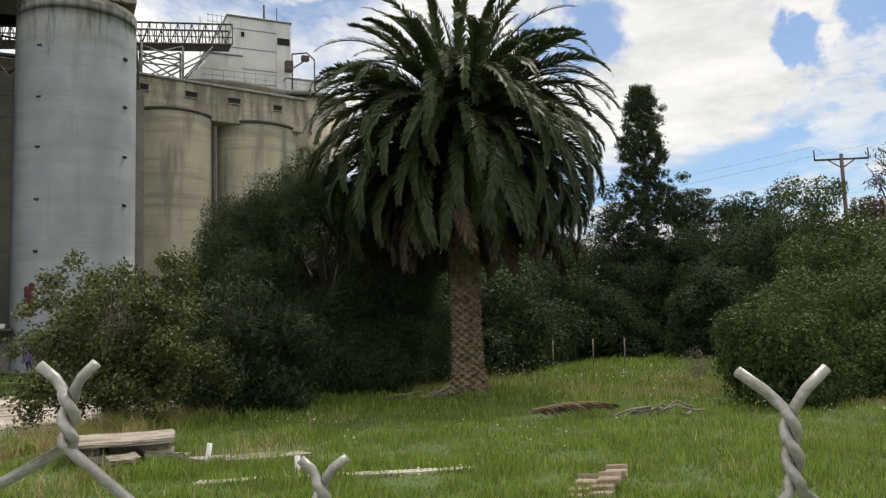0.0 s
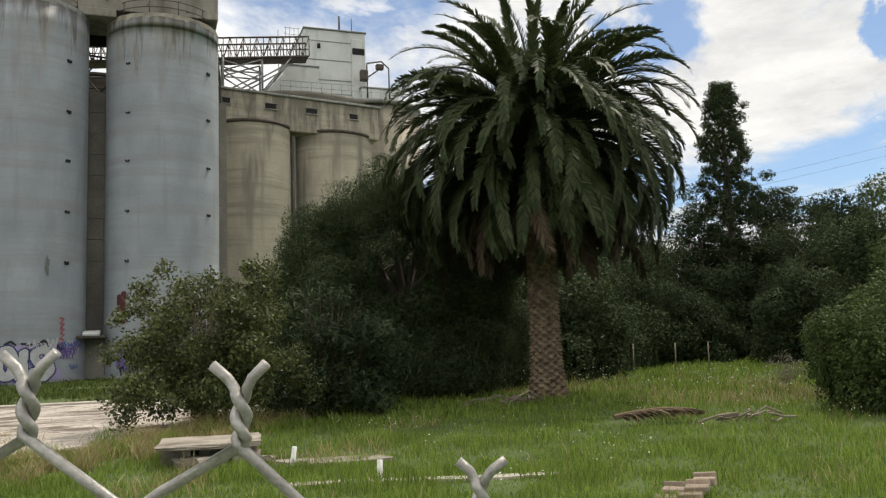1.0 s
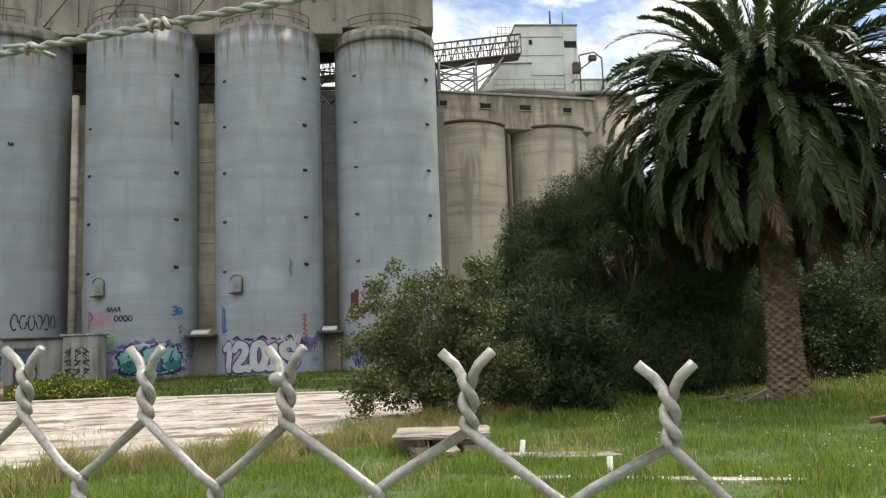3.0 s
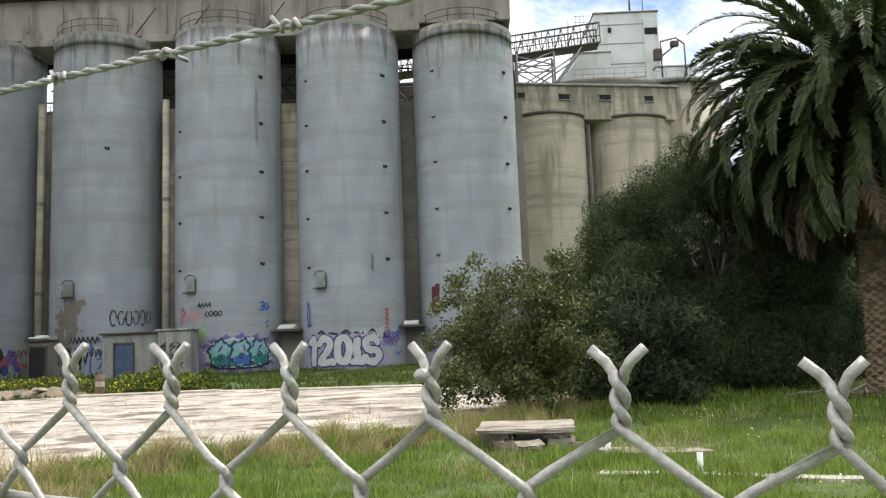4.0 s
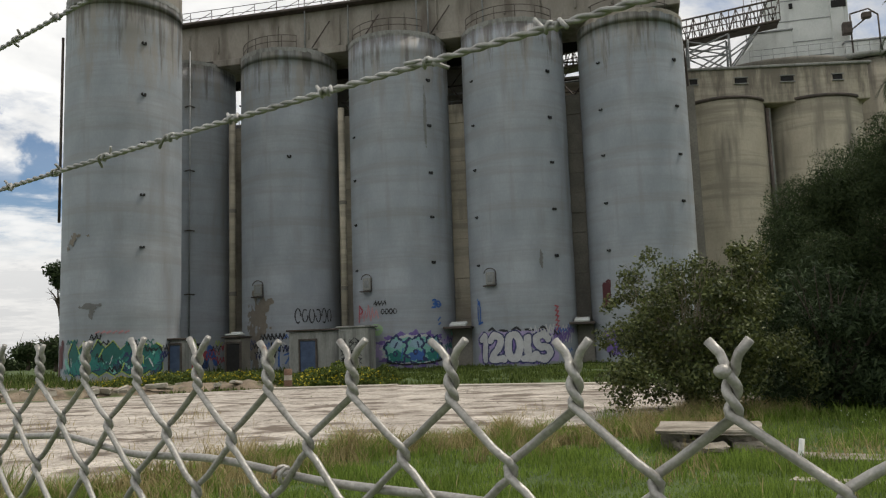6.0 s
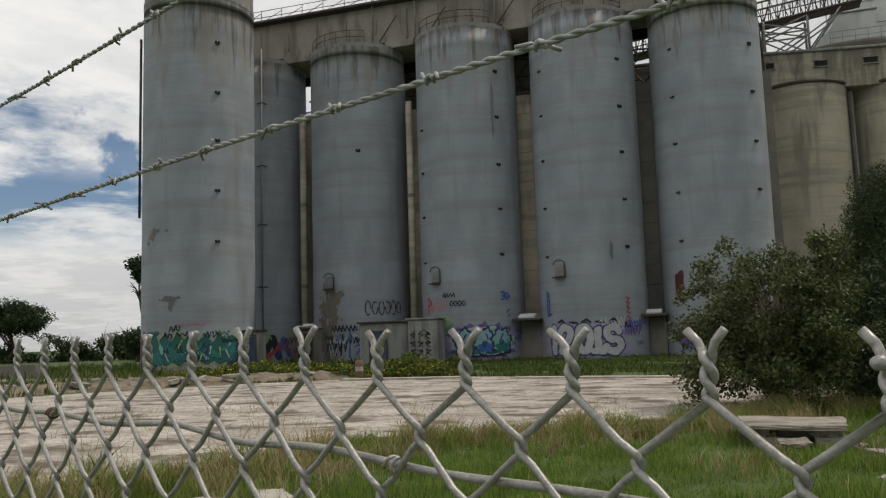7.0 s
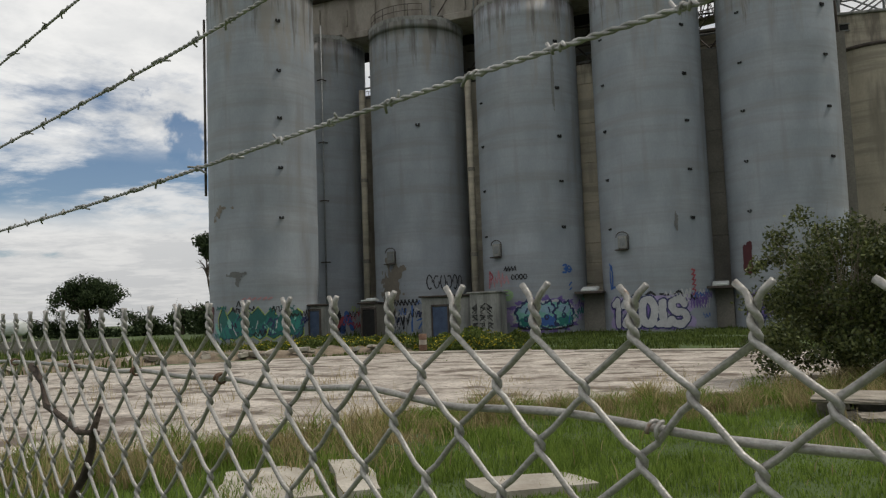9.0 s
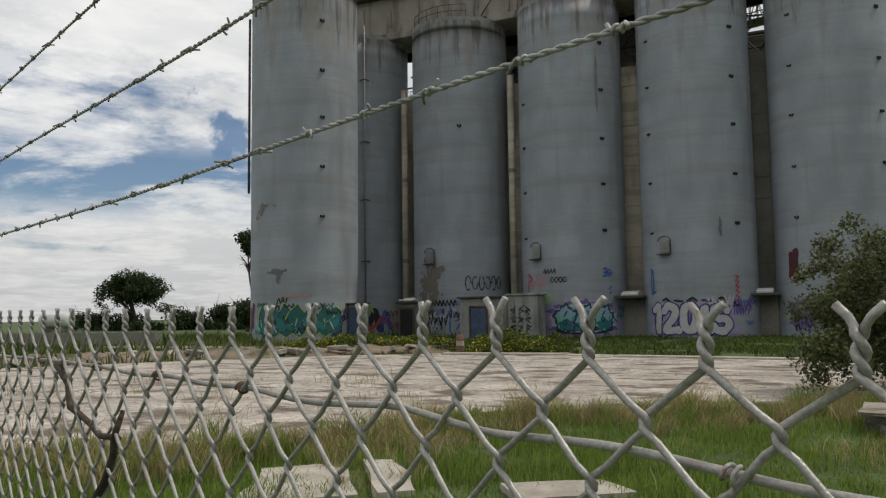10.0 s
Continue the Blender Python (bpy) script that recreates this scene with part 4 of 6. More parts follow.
hut(-19.6, 50.3, 5.0, 3.2, 2.75, "grey rendered service hut with a blue door", -1.1, 1.1, M_SILO_OLD, M_BLUEDOOR)
t = thing("kiosk", "pale concrete kiosk covered in black scribbles", "kiosk", -16.95, 48.9, 0)
part("wall", boxes(((0, 0.6, 1.42), (2.1, 1.25, 2.84)), bevel=0.04), M_SILO_OLD, t)
part("roof", boxes(((0, 0.6, 2.9), (2.4, 1.5, 0.12)), bevel=0.03), M_SILO_OLD, t)
for k in range(9):
    w = np.linspace(0, 1, 12)
    part_line = np.stack([-0.7 + 0.5 * (k % 3) + 0.22 * np.sin(w * 23 + k * 5), np.full(12, -0.035), 0.6 + 0.55 * (k // 3) + 0.35 * w + 0.16 * np.sin(w * 31 + 3 * k)], 1)
    tube("scribble", part_line, 0.022, PAINTS["black"], t, "black spray scribble", 4)
hut(-26.65, 51.0, 1.25, 1.5, 2.5, "dark open doorway box with crumpled sheeting on top", 0.1, 1.0, M_BROWN, M_BLACK, junk=True)
hut(-28.75, 47.3, 0.85, 1.3, 2.45, "narrow dark doorway beside a silo", 0.0, 0.75, M_SILO_OLD, M_BLUEDOOR)


# ---- beige silos and head house ----
TURN = Matrix.Translation((5.5, 64.3, 0)) @ Matrix.Rotation(radians(11), 4, "Z") @ Matrix.Translation((-5.5, -64.3, 0))


def beige_block():
    g = thing("old_silo_block", "bare beige concrete silo block with slotted parapet", "silo block", 0, 0, 0)
    g.matrix_basis = TURN
    for x, y, r in ((8.9, 66.4, 3.35), (16.5, 67.3, 3.75)):
        V, F = lathe([(r, -0.2), (r, 9), (r + 0.01, 14), (r, 19.75)], 64)
        ob = obj("silo_wall", mesh_data("silo_wall", V + np.array((x, y, 0)), F, M_BEIGE, True), g)
        V, F = lathe([(r, 19.65), (r + 0.14, 19.7), (r + 0.14, 19.9), (r - 0.1, 19.95)], 64)
        obj("rim", mesh_data("rim", V + np.array((x, y, 0)), F, M_STEEL, True), g, "dark stained rim")
    bm = bmesh.new()
    box(bm, (12.7, 69.3, 21.0), (14.4, 10, 2.9), 0, 0.06)
    part("parapet", bm, M_BEIGE, g)
    bm = bmesh.new()
    box(bm, (11.9, 66.4, 9.6), (0.8, 3.2, 19.4), 0, 0.04)
    part("pier", bm, M_SILO_OLD, g)
    bm = bmesh.new()
    box(bm, (12.8, 69.3, 22.5), (14.7, 10.4, 0.2), 0, 0.04)
    part("cornice", bm, M_SILO_OLD, g)
    for x, z, wd in ((6.3, 21.5, 0.6), (10.0, 21.45, 0.95), (13.6, 21.45, 1.0), (17.5, 21.4, 0.75)):
        bm = bmesh.new()
        box(bm, (x, 64.34, z), (wd, 0.16, 0.42), 0, 0.02)
        p = part("slot_opening", bm, M_BLACK, g, "dark slot opening")
        part("slot_head", boxes(((x, 64.26, z + 0.26), (wd + 0.2, 0.12, 0.07))), M_SILO_OLD, p)
        part("slot_sill", boxes(((x, 64.24, z - 0.26), (wd + 0.16, 0.16, 0.07))), M_SILO_OLD, p)
    V, F = lathe([(4.4, -0.2), (4.4, 12), (4.4, 23.6), (4.1, 23.65), (0.01, 23.6)], 64)
    obj("round_silo", mesh_data("round_silo", V + np.array((22.6, 70.5, 0)), F, M_BEIGE, True), g)
    V, F = lathe([(4.6, 23.6), (4.9, 23.7), (4.9, 23.95), (0.01, 24.0)], 64)
    obj("round_roof", mesh_data("round_roof", V + np.array((22.2, 70.5, 0)), F, M_SILO_OLD, True), g)
    V, F = lathe([(5.5, 22.62), (5.6, 23.3), (6.0, 23.5), (6.0, 23.78), (0.01, 23.82)], 64)
    obj("hopper_roof", mesh_data("hopper_roof", V * np.array((1.12, 0.8, 1)) + np.array((15.8, 70.6, 0)), F, M_BROWN, True), g)
    tube("downpipe", [(5.75, 63.9, 0), (5.75, 63.9, 21.0), (5.6, 63.6, 22.6), (5.2, 62.6, 24.0)], 0.1, M_STEEL, g, "dark vertical pipe", 8)
    tube("downpipe", [(11.95, 64.6, 0), (11.95, 64.6, 19.2)], 0.14, M_STEEL, g, "", 8)
    return g


beige_block()


def head_house():
    g = thing("head_house", "white sheet-clad head house on the silo roof", "building", 0, 0, 0)
    g.matrix_basis = Matrix.Translation((0.1, 2.0, 0.3))
    part("tower_wall", boxes(((16.6, 71.2, 27.0), (5.8, 5.0, 7.0)), bevel=0.04), M_WHITE, g)
    part("tower_roof", boxes(((16.6, 71.2, 30.55), (6.0, 5.3, 0.14)), bevel=0.03), M_GREYSTEEL, g)
    part("annex_wall", boxes(((13.2, 70.4, 25.0), (3.2, 5.2, 3.0)), bevel=0.04), M_WHITE, g)
    part("annex_roof", boxes(((13.2, 70.4, 26.55), (3.4, 5.4, 0.12)), bevel=0.02), M_GREYSTEEL, g)
    part("stair_wall", boxes(((18.6, 69.5, 26.6), (1.0, 2.0, 6.4)), bevel=0.04), M_WHITE, g)
    part("low_annex", boxes(((20.6, 69.6, 24.2), (3.6, 3.6, 1.4)), bevel=0.03), M_WHITE, g)
    part("low_annex_roof", boxes(((20.6, 69.6, 24.95), (3.8, 3.8, 0.1)), bevel=0.02), M_GREYSTEEL, g)
    part("window", boxes(((18.75, 68.5, 28.6), (1.15, 0.12, 0.62)), bevel=0.02), M_BLACK, g, "dark opening")
    part("vent", boxes(((15.05, 68.65, 28.9), (0.28, 0.2, 0.42)), bevel=0.02), M_BLACK, g)
    # sloping chute roof beside the annex
    bm = bmesh.new()
    vs = [bm.verts.new(p) for p in ((9.4, 67.9, 23.3), (11.6, 67.9, 25.6), (11.6, 72.5, 25.6), (9.4, 72.5, 23.3), (11.6, 67.9, 23.3), (11.6, 72.5, 23.3))]
    for f in ((0, 1, 2, 3), (0, 4, 1), (3, 2, 5), (0, 3, 5, 4), (1, 4, 5, 2)):
        bm.faces.new([vs[k] for k in f])
    part("chute", bm, M_WHITE, g)
    for z in (24.4, 25.7, 27.6, 29.4):
        part("seam", boxes(((16.4, 68.68, z), (4.9, 0.05, 0.06))), M_GREYSTEEL, g)
    tube("mast", [(17.2, 69.5, 30.5), (17.2, 69.5, 32.3)], 0.09, M_STEEL, g)
    tube("mast", [(18.4, 69.5, 30.5), (18.4, 69.5, 32.2)], 0.04, M_STEEL, g)
    tube("mast", [(11.6, 70.5, 26.6), (11.6, 70.5, 30.8)], 0.03, M_STEEL, g)
    lines = [(np.array([(12.3 + 0.4 * k, 70.5, 30.0), (12.3 + 0.4 * k, 70.5, 31.2)]), 0.02) for k in range(4)] + [(np.array([(12.2, 70.5, z), (13.8, 70.5, z)]), 0.02) for z in (30.5, 31.1)]
    obj("aerial", tube_mesh("aerial", lines, M_STEEL, 4), g)
    # hoist frame
    lines = [(np.array(p), 0.07) for p in ([(19.3, 67.6, 23.6), (19.3, 67.6, 27.2)], [(21.4, 67.6, 23.6), (21.4, 67.6, 26.9)], [(19.3, 67.6, 27.2), (20.7, 67.6, 27.5), (21.4, 67.6, 26.9)], [(19.0, 67.6, 25.6), (20.6, 67.6, 26.8)])]
    obj("hoist_frame", tube_mesh("hoist_frame", lines, M_STEEL, 6), g, "rusty steel hoist frame")
    part("hoist_motor", boxes(((20.5, 67.5, 26.9), (0.7, 0.5, 0.5)), bevel=0.05), M_STEEL, g)
    part("control_box", boxes(((19.0, 67.6, 26.0), (0.7, 0.6, 1.0)), bevel=0.05), M_STEEL, g)
    lines = [(np.array([(11.0 + 0.9 * k, 65.6, 23.3), (11.0 + 0.9 * k, 65.6, 24.3)]), 0.02) for k in range(14)] + [(np.array([(11, 65.6, z), (23.5, 65.6, z)]), 0.02) for z in (23.8, 24.3)]
    obj("railing", tube_mesh("railing", lines, M_GREYSTEEL, 4), g, "thin steel roof railing")
    return g


head_house()


def conveyor():
    """Inclined lattice bridge from the gallery to the head house, on a trestle."""
    g = thing("conveyor_bridge", "rusty lattice conveyor bridge on a steel trestle", "conveyor")
    x0, x1, za, zb, y, tall = -12.0, 13.4, 23.6, 26.45, 67.0, 1.75
    n = 46
    for face, yy in (("near_truss", y - 0.8), ("far_truss", y + 0.8)):
        lines = []
        P = lambda k, h: (x0 + (x1 - x0) * k / n, yy, za + (zb - za) * k / n + h)
        for h in (0.0, 0.62, tall):
            lines.append((np.array([P(0, h), P(n, h)]), 0.05 if h == 0.62 else 0.085))
        for k in range(n + 1):
            lines.append((np.array([P(k, 0), P(k, tall)]), 0.04))
            if k < n:
                lines.append((np.array([P(k, 0 if k % 2 else tall), P(k + 1, tall if k % 2 else 0)]), 0.035))
        obj(face, tube_mesh(face, lines, M_STEEL, 5), g)
    bm = bmesh.new()
    box(bm, ((x0 + x1) / 2, y, (za + zb) / 2 - 0.02), (x1 - x0, 1.3, 0.16), 0, 0, ry=-math.degrees(math.atan2(zb - za, x1 - x0)))
    part("deck", bm, M_STEEL, g)
    for yy in (y - 0.8, y + 0.8):
        for xa in (6.2, 9.4):
            tube("trestle_leg", [(xa, yy, 22.6), (xa, yy, 25.7)], 0.1, M_GREYSTEEL, g, "pale steel leg", 6)
        for a, b in (((6.2, 22.7), (9.4, 24.6)), ((9.4, 22.7), (6.2, 24.6)), ((6.2, 24.6), (9.4, 25.8)), ((9.4, 24.6), (6.2, 25.5)), ((6.2, 24.6), (9.4, 24.6)), ((9.4, 23.0), (11.8, 26.1)), ((7.0, 22.7), (11.2, 25.4))):
            tube("trestle_brace", [(a[0], yy, a[1]), (b[0], yy, b[1])], 0.07, M_GREYSTEEL, g, "", 5)


conveyor()


# ---- plants ----
rng = np.random.default_rng(7)


def leaf_quads(C, size, rng, slim=0.45, droop=0.0, up=None, face=None, loose=0.7):
    """A kite-shaped leaf at each centre C, turned at random, or lying roughly across its direction in face: vertices and quads."""
    n = len(C)
    d = rng.normal(size=(n, 3))
    if face is not None:
        out = face + rng.normal(size=(n, 3)) * loose
        out /= np.linalg.norm(out, axis=1)[:, None]
        d -= out * (d * out).sum(1)[:, None]
    if up is not None:
        d += up
    d[:, 2] -= droop
    d /= np.linalg.norm(d, axis=1)[:, None]
    s = np.cross(d, out) if face is not None else rng.normal(size=(n, 3))
    s -= d * (s * d).sum(1)[:, None]
    s /= np.linalg.norm(s, axis=1)[:, None] + 1e-9
    L = (size * (0.6 + 0.8 * rng.random(n)))[:, None]
    V = np.stack([C - d * L * 0.5, C + s * L * slim * 0.5, C + d * L * 0.5, C - s * L * slim * 0.5], 1).reshape(-1, 3)
    F = np.arange(4 * n).reshape(n, 4)
    return V, F


def clump_points(clumps, per, rng, shell=0.55):
    """Points in and on the shells of ellipsoid clumps (x, y, z, rx, ry, rz), and the ways out of the clumps."""
    out, face = [], []
    for x, y, z, a, b, c in clumps:
        n = max(8, int(per * a * b ** 0.5 * c ** 0.5))
        d = rng.normal(size=(n, 3))
        d /= np.linalg.norm(d, axis=1)[:, None]
        r = shell + (1.06 - shell) * rng.random(n) ** 0.55
        lump = 1 + 0.22 * np.sin(d[:, 0] * 5 + x * 9) * np.sin(d[:, 1] * 6 + z * 7)
        out.append(np.array((x, y, z)) + d * (r * lump)[:, None] * np.array((a, b, c)))
        face.append(d + np.array((0, 0, 0.35)))
    return np.concatenate(out), np.concatenate(face)


def crown_clumps(rx, ry, z0, z1, n, size, rng, hollow=0.55):
    """Clumps spread through an egg-shaped crown between z0 and z1, most of them near its outside."""
    out = []
    cz, h = (z0 + z1) / 2, (z1 - z0) / 2
    for _ in range(n):
        d = rng.normal(size=3)
        d /= np.linalg.norm(d)
        r = (hollow + (1 - hollow) * rng.random()) * (0.86 + 0.14 * rng.random())
        s = size * (0.6 + 0.8 * rng.random())
        out.append((d[0] * r * (rx - s * 0.6), d[1] * r * (ry - s * 0.6), cz + d[2] * r * (h - s * 0.5), s, s, s * 0.8))
    return out


def dome_clumps(rx, ry, h, n, size, rng, inner=0.35):
    """Clumps over and inside a dome that stands on the ground."""
    out = []
    for _ in range(n):
        a, e = rng.random() * 2 * np.pi, np.arcsin(rng.random() ** 0.85)
        r = inner + (1 - inner) * rng.random() ** 0.6
        s = size * (0.6 + 0.8 * rng.random())
        lump = 1 + 0.14 * math.sin(3 * a + 7 * e) + 0.08 * math.sin(5 * a - 4 * e + 2)
        out.append((math.cos(a) * math.cos(e) ** 0.7 * r * rx * lump, math.sin(a) * math.cos(e) ** 0.7 * r * ry * lump, max(0.25, math.sin(e) * r * (h - s * 0.5) * lump), s, s, s * 0.85))
    return out


def limbs(h, spread, n, r0, rng, fork=0.35, lean=0.0):
    """A tapered trunk and bent limbs: tubes."""
    top = np.array((lean, 0.0, h * 0.8))
    z = np.linspace(0, 1, 9)
    P = np.stack([lean * z ** 1.5 + 0.03 * h * np.sin(z * 5), 0.02 * h * np.sin(z * 4 + 1), z * h * 0.8], 1)
    lines = [(P, r0 * (1.25 - z))]
    for k in range(n):
        s = fork + (0.95 - fork) * rng.random()
        base = np.array([np.interp(s, z, P[:, i]) for i in range(3)])
        a = rng.random() * 2 * np.pi
        l = spread * (0.6 + 0.5 * rng.random())
        e = base + np.array((math.cos(a) * l, math.sin(a) * l, (h - base[2]) * (0.35 + 0.5 * rng.random())))
        w = np.linspace(0, 1, 7)[:, None]
        Q = base + (e - base) * w + np.array((0, 0, 0.18 * l)) * np.sin(w * np.pi) + rng.normal(size=(7, 3)) * 0.03 * l * w
        lines.append((Q, r0 * 0.42 * (1.15 - w[:, 0])))
        for _ in range(2):
            t = 0.45 + 0.4 * rng.random()
            b2 = base + (e - base) * t
            e2 = b2 + rng.normal(size=3) * l * 0.35 + np.array((0, 0, 0.2 * l))
            w2 = np.linspace(0, 1, 4)[:, None]
            lines.append((b2 + (e2 - b2) * w2, r0 * 0.18 * (1.2 - w2[:, 0])))
    return lines


def plant(name, label, category, x, y, clumps, leaf, mat, per, trunk_lines, slim=0.45, droop=0.0, shell=0.5, group="", scale=1.0, trunk_mat=None, up=None, loose=0.7):
    t = thing(name, label, category, x, y, 0, group=group)
    if trunk_lines:
        obj("trunk", tube_mesh("trunk", trunk_lines, trunk_mat or M_BARK, 6), t)
    C, face = clump_points(clumps, per, rng, shell)
    k = C[:, 2] > 0.02
    C, face = C[k], face[k]
    V, F = leaf_quads(C, np.full(len(C), leaf), rng, slim, droop, up, face, loose)
    obj("crown", big_mesh("crown", V, F, M_LEAF[mat]), t)
    return t


def shrub_stems(h, r, n, r0=0.03):
    out = []
    for _ in range(n):
        a, l = rng.random() * 2 * np.pi, r * (0.4 + 0.6 * rng.random())
        w = np.linspace(0, 1, 6)[:, None]
        e = np.array((math.cos(a) * l, math.sin(a) * l, h * (0.6 + 0.4 * rng.random())))
        out.append((w * e + np.array((0, 0, 0.2 * h)) * np.sin(w * np.pi) * 0.5 + rng.normal(size=(6, 3)) * 0.04, r0 * (1.1 - w[:, 0])))
    return out


# shrub beside the yard, thin leaves, bare twigs showing
cl = [c for c in dome_clumps(2.1, 1.8, 3.95, 170, 0.34, rng, 0.3) if c[2] > 0.45]
plant("shrub", "olive-green leafy shrub with bare twigs beside the yard", "shrub", 1.75, 17.6, cl, 0.085, "olive", 2300, shrub_stems(3.5, 1.8, 110, 0.013), 0.55, shell=0.1, trunk_mat=M_TWIG, loose=1.1)
cl = dome_clumps(1.9, 1.6, 3.5, 100, 0.42, rng, 0.3)
plant("shrub", "dark narrow-leaved shrub between the olive shrub and the pine", "shrub", 4.9, 19.4, cl, 0.17, "oleander", 1300, shrub_stems(3.2, 1.5, 18, 0.03), 0.2, shell=0.15)
# dense dark tree behind
cl = dome_clumps(4.0, 3.1, 7.1, 330, 0.62, rng, 0.66) + dome_clumps(4.6, 2.5, 3.2, 70, 0.7, rng, 0.4)
plant("tree", "dense dark-green rounded pine with low branches", "tree", 8.4, 24.8, cl, 0.095, "pine", 4600, limbs(6.4, 2.6, 18, 0.24, rng, 0.2), 0.24, shell=0.5, up=np.array((0, 0, 0.5)))


# ---- palm ----
def frond(name, e0, droop, length, leaf, mat, dead=False, seed=0):
    """An arching frond in the xz plane, out along +x: midrib and two rows of leaflets."""
    r = np.random.default_rng(seed)
    n = 60
    s = np.linspace(0, 1, n)
    th = np.radians(e0 - droop * s ** 1.35 - (0 if dead else 22) * s ** 5)
    step = length / (n - 1)
    P = np.zeros((n, 3))
    P[1:, 0], P[1:, 2] = np.cumsum(np.cos(th[:-1]) * step), np.cumsum(np.sin(th[:-1]) * step)
    T = np.stack([np.cos(th), 0 * th, np.sin(th)], 1)
    U = np.stack([-np.sin(th), 0 * th, np.cos(th)], 1)
    v, q, t = tube_arrays(P[::4], 0.05 * (1.12 - s[::4]), 5)
    V, F = [v], [tuple(x) for x in q] + [tuple(x) for x in t]
    o = len(v)
    for i in range(4, n):
        for side in (-1, 1):
            for rep in range(2):
                f = (i + 0.5 * rep) / n
                L = leaf * (0.25 + 0.75 * math.sin(math.pi * min(1, 0.12 + f * 0.86)) ** 0.7) * (0.85 + 0.3 * r.random())
                out = np.array((0, side, 0)) * 0.66 + T[i] * (0.72 + 0.35 * f) + U[i] * ((0.28 if dead else 0.50) - (0.75 if dead else 0.40) * r.random())
                out += r.normal(size=3) * 0.10
                out /= np.linalg.norm(out)
                b = P[i] + T[i] * step * 0.5 * rep
                w = np.cross(out, U[i])
                w /= np.linalg.norm(w)
                sag = np.array((0, 0, -0.16 * L * (2 if dead else 1)))
                wd = 0.024
                V.append(np.array([b - w * wd * 0.6, b + w * wd * 0.6, b + out * L * 0.55 + w * wd + sag * 0.3, b + out * L * 0.55 - w * wd + sag * 0.3, b + out * L + sag]))
                F += [(o, o + 1, o + 2, o + 3), (o + 3, o + 2, o + 4)]
                o += 5
    return mesh_data(name, np.concatenate(V), F, mat)


def build_palm(x, y):
    t = thing("palm_tree", "tall date palm with dark arching fronds and a scarred trunk", "palm tree", x, y, 0)
    # trunk with a diamond pattern of leaf scars
    rows, segs, V = 170, 60, []
    H = 6.6
    for i in range(rows):
        z = H * i / (rows - 1)
        r0 = 0.345 + 0.19 * math.exp(-z * 1.5) + 0.03 * math.exp(-((z - 3.3) / 1.2) ** 2)
        for j in range(segs):
            a = 2 * math.pi * j / segs
            p, q = a * 9 / (2 * math.pi) + z * 5.4, -a * 9 / (2 * math.pi) + z * 5.4
            d = (1 - abs((p % 1) * 2 - 1)) * (1 - abs((q % 1) * 2 - 1))
            ledge_ = ((p + q) * 0.5 % 1)
            r = r0 + 0.12 * d ** 0.7 + 0.03 * ledge_ * d - 0.02 + 0.02 * noise.noise((a * 6, z * 9, 1.0)) + 0.02 * noise.noise((math.cos(a) * 2, math.sin(a) * 2, z))
            V.append((r * math.cos(a), r * math.sin(a), z - 0.05))
    F = [(i * segs + j, i * segs + (j + 1) % segs, (i + 1) * segs + (j + 1) % segs, (i + 1) * segs + j) for i in range(rows - 1) for j in range(segs)]
    obj("trunk", mesh_data("trunk", V, F, M_PALMTRUNK), t, "brown trunk with diamond-shaped leaf scars")
    r = np.random.default_rng(11)
    tiers = [(85, 34, 4.4, 10, 7.4), (74, 58, 4.7, 20, 7.3), (62, 78, 4.9, 28, 7.2), (60, 118, 3.5, 22, 7.1), (50, 92, 5.15, 34, 7.1), (38, 102, 5.2, 40, 7.0), (36, 118, 3.7, 24, 6.9), (26, 106, 5.2, 42, 6.85), (14, 104, 5.0, 42, 6.7), (3, 96, 4.7, 40, 6.5), (-8, 86, 4.4, 38, 6.35)]
    for k, (e0, dr, ln, n, z) in enumerate(tiers):
        kinds = [frond("frond", e0 + d, dr + 9 * d / 6, ln * (0.93 + d * 0.012), 0.40, M_FROND, seed=100 + k * 3 + d) for d in (-5, 4)]
        for i in range(n):
            a = 2 * math.pi * (i + 0.5 * (k % 2)) / n + 0.22 * r.normal()
            ob = obj("frond", kinds[i % 2], t)
            ob.matrix_basis = Matrix.Translation((0.28 * math.cos(a), 0.28 * math.sin(a), z + 0.12 * r.normal())) @ Matrix.Rotation(a, 4, "Z") @ Matrix.Rotation(0.22 * r.normal(), 4, "X") @ Matrix.Rotation(0.09 * r.normal(), 4, "Y") @ Matrix.Scale(0.88 + 0.2 * r.random(), 4)
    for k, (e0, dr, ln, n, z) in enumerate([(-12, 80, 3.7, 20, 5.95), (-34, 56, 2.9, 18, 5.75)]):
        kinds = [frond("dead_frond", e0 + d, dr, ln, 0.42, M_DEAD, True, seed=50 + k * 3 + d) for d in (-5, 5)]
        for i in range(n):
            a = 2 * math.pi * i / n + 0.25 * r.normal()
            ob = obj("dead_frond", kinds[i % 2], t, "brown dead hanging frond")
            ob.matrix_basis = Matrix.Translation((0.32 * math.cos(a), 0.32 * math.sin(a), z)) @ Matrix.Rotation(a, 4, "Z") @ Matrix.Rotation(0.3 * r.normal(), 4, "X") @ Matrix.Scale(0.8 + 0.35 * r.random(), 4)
    return t


build_palm(10.92, 19.8)


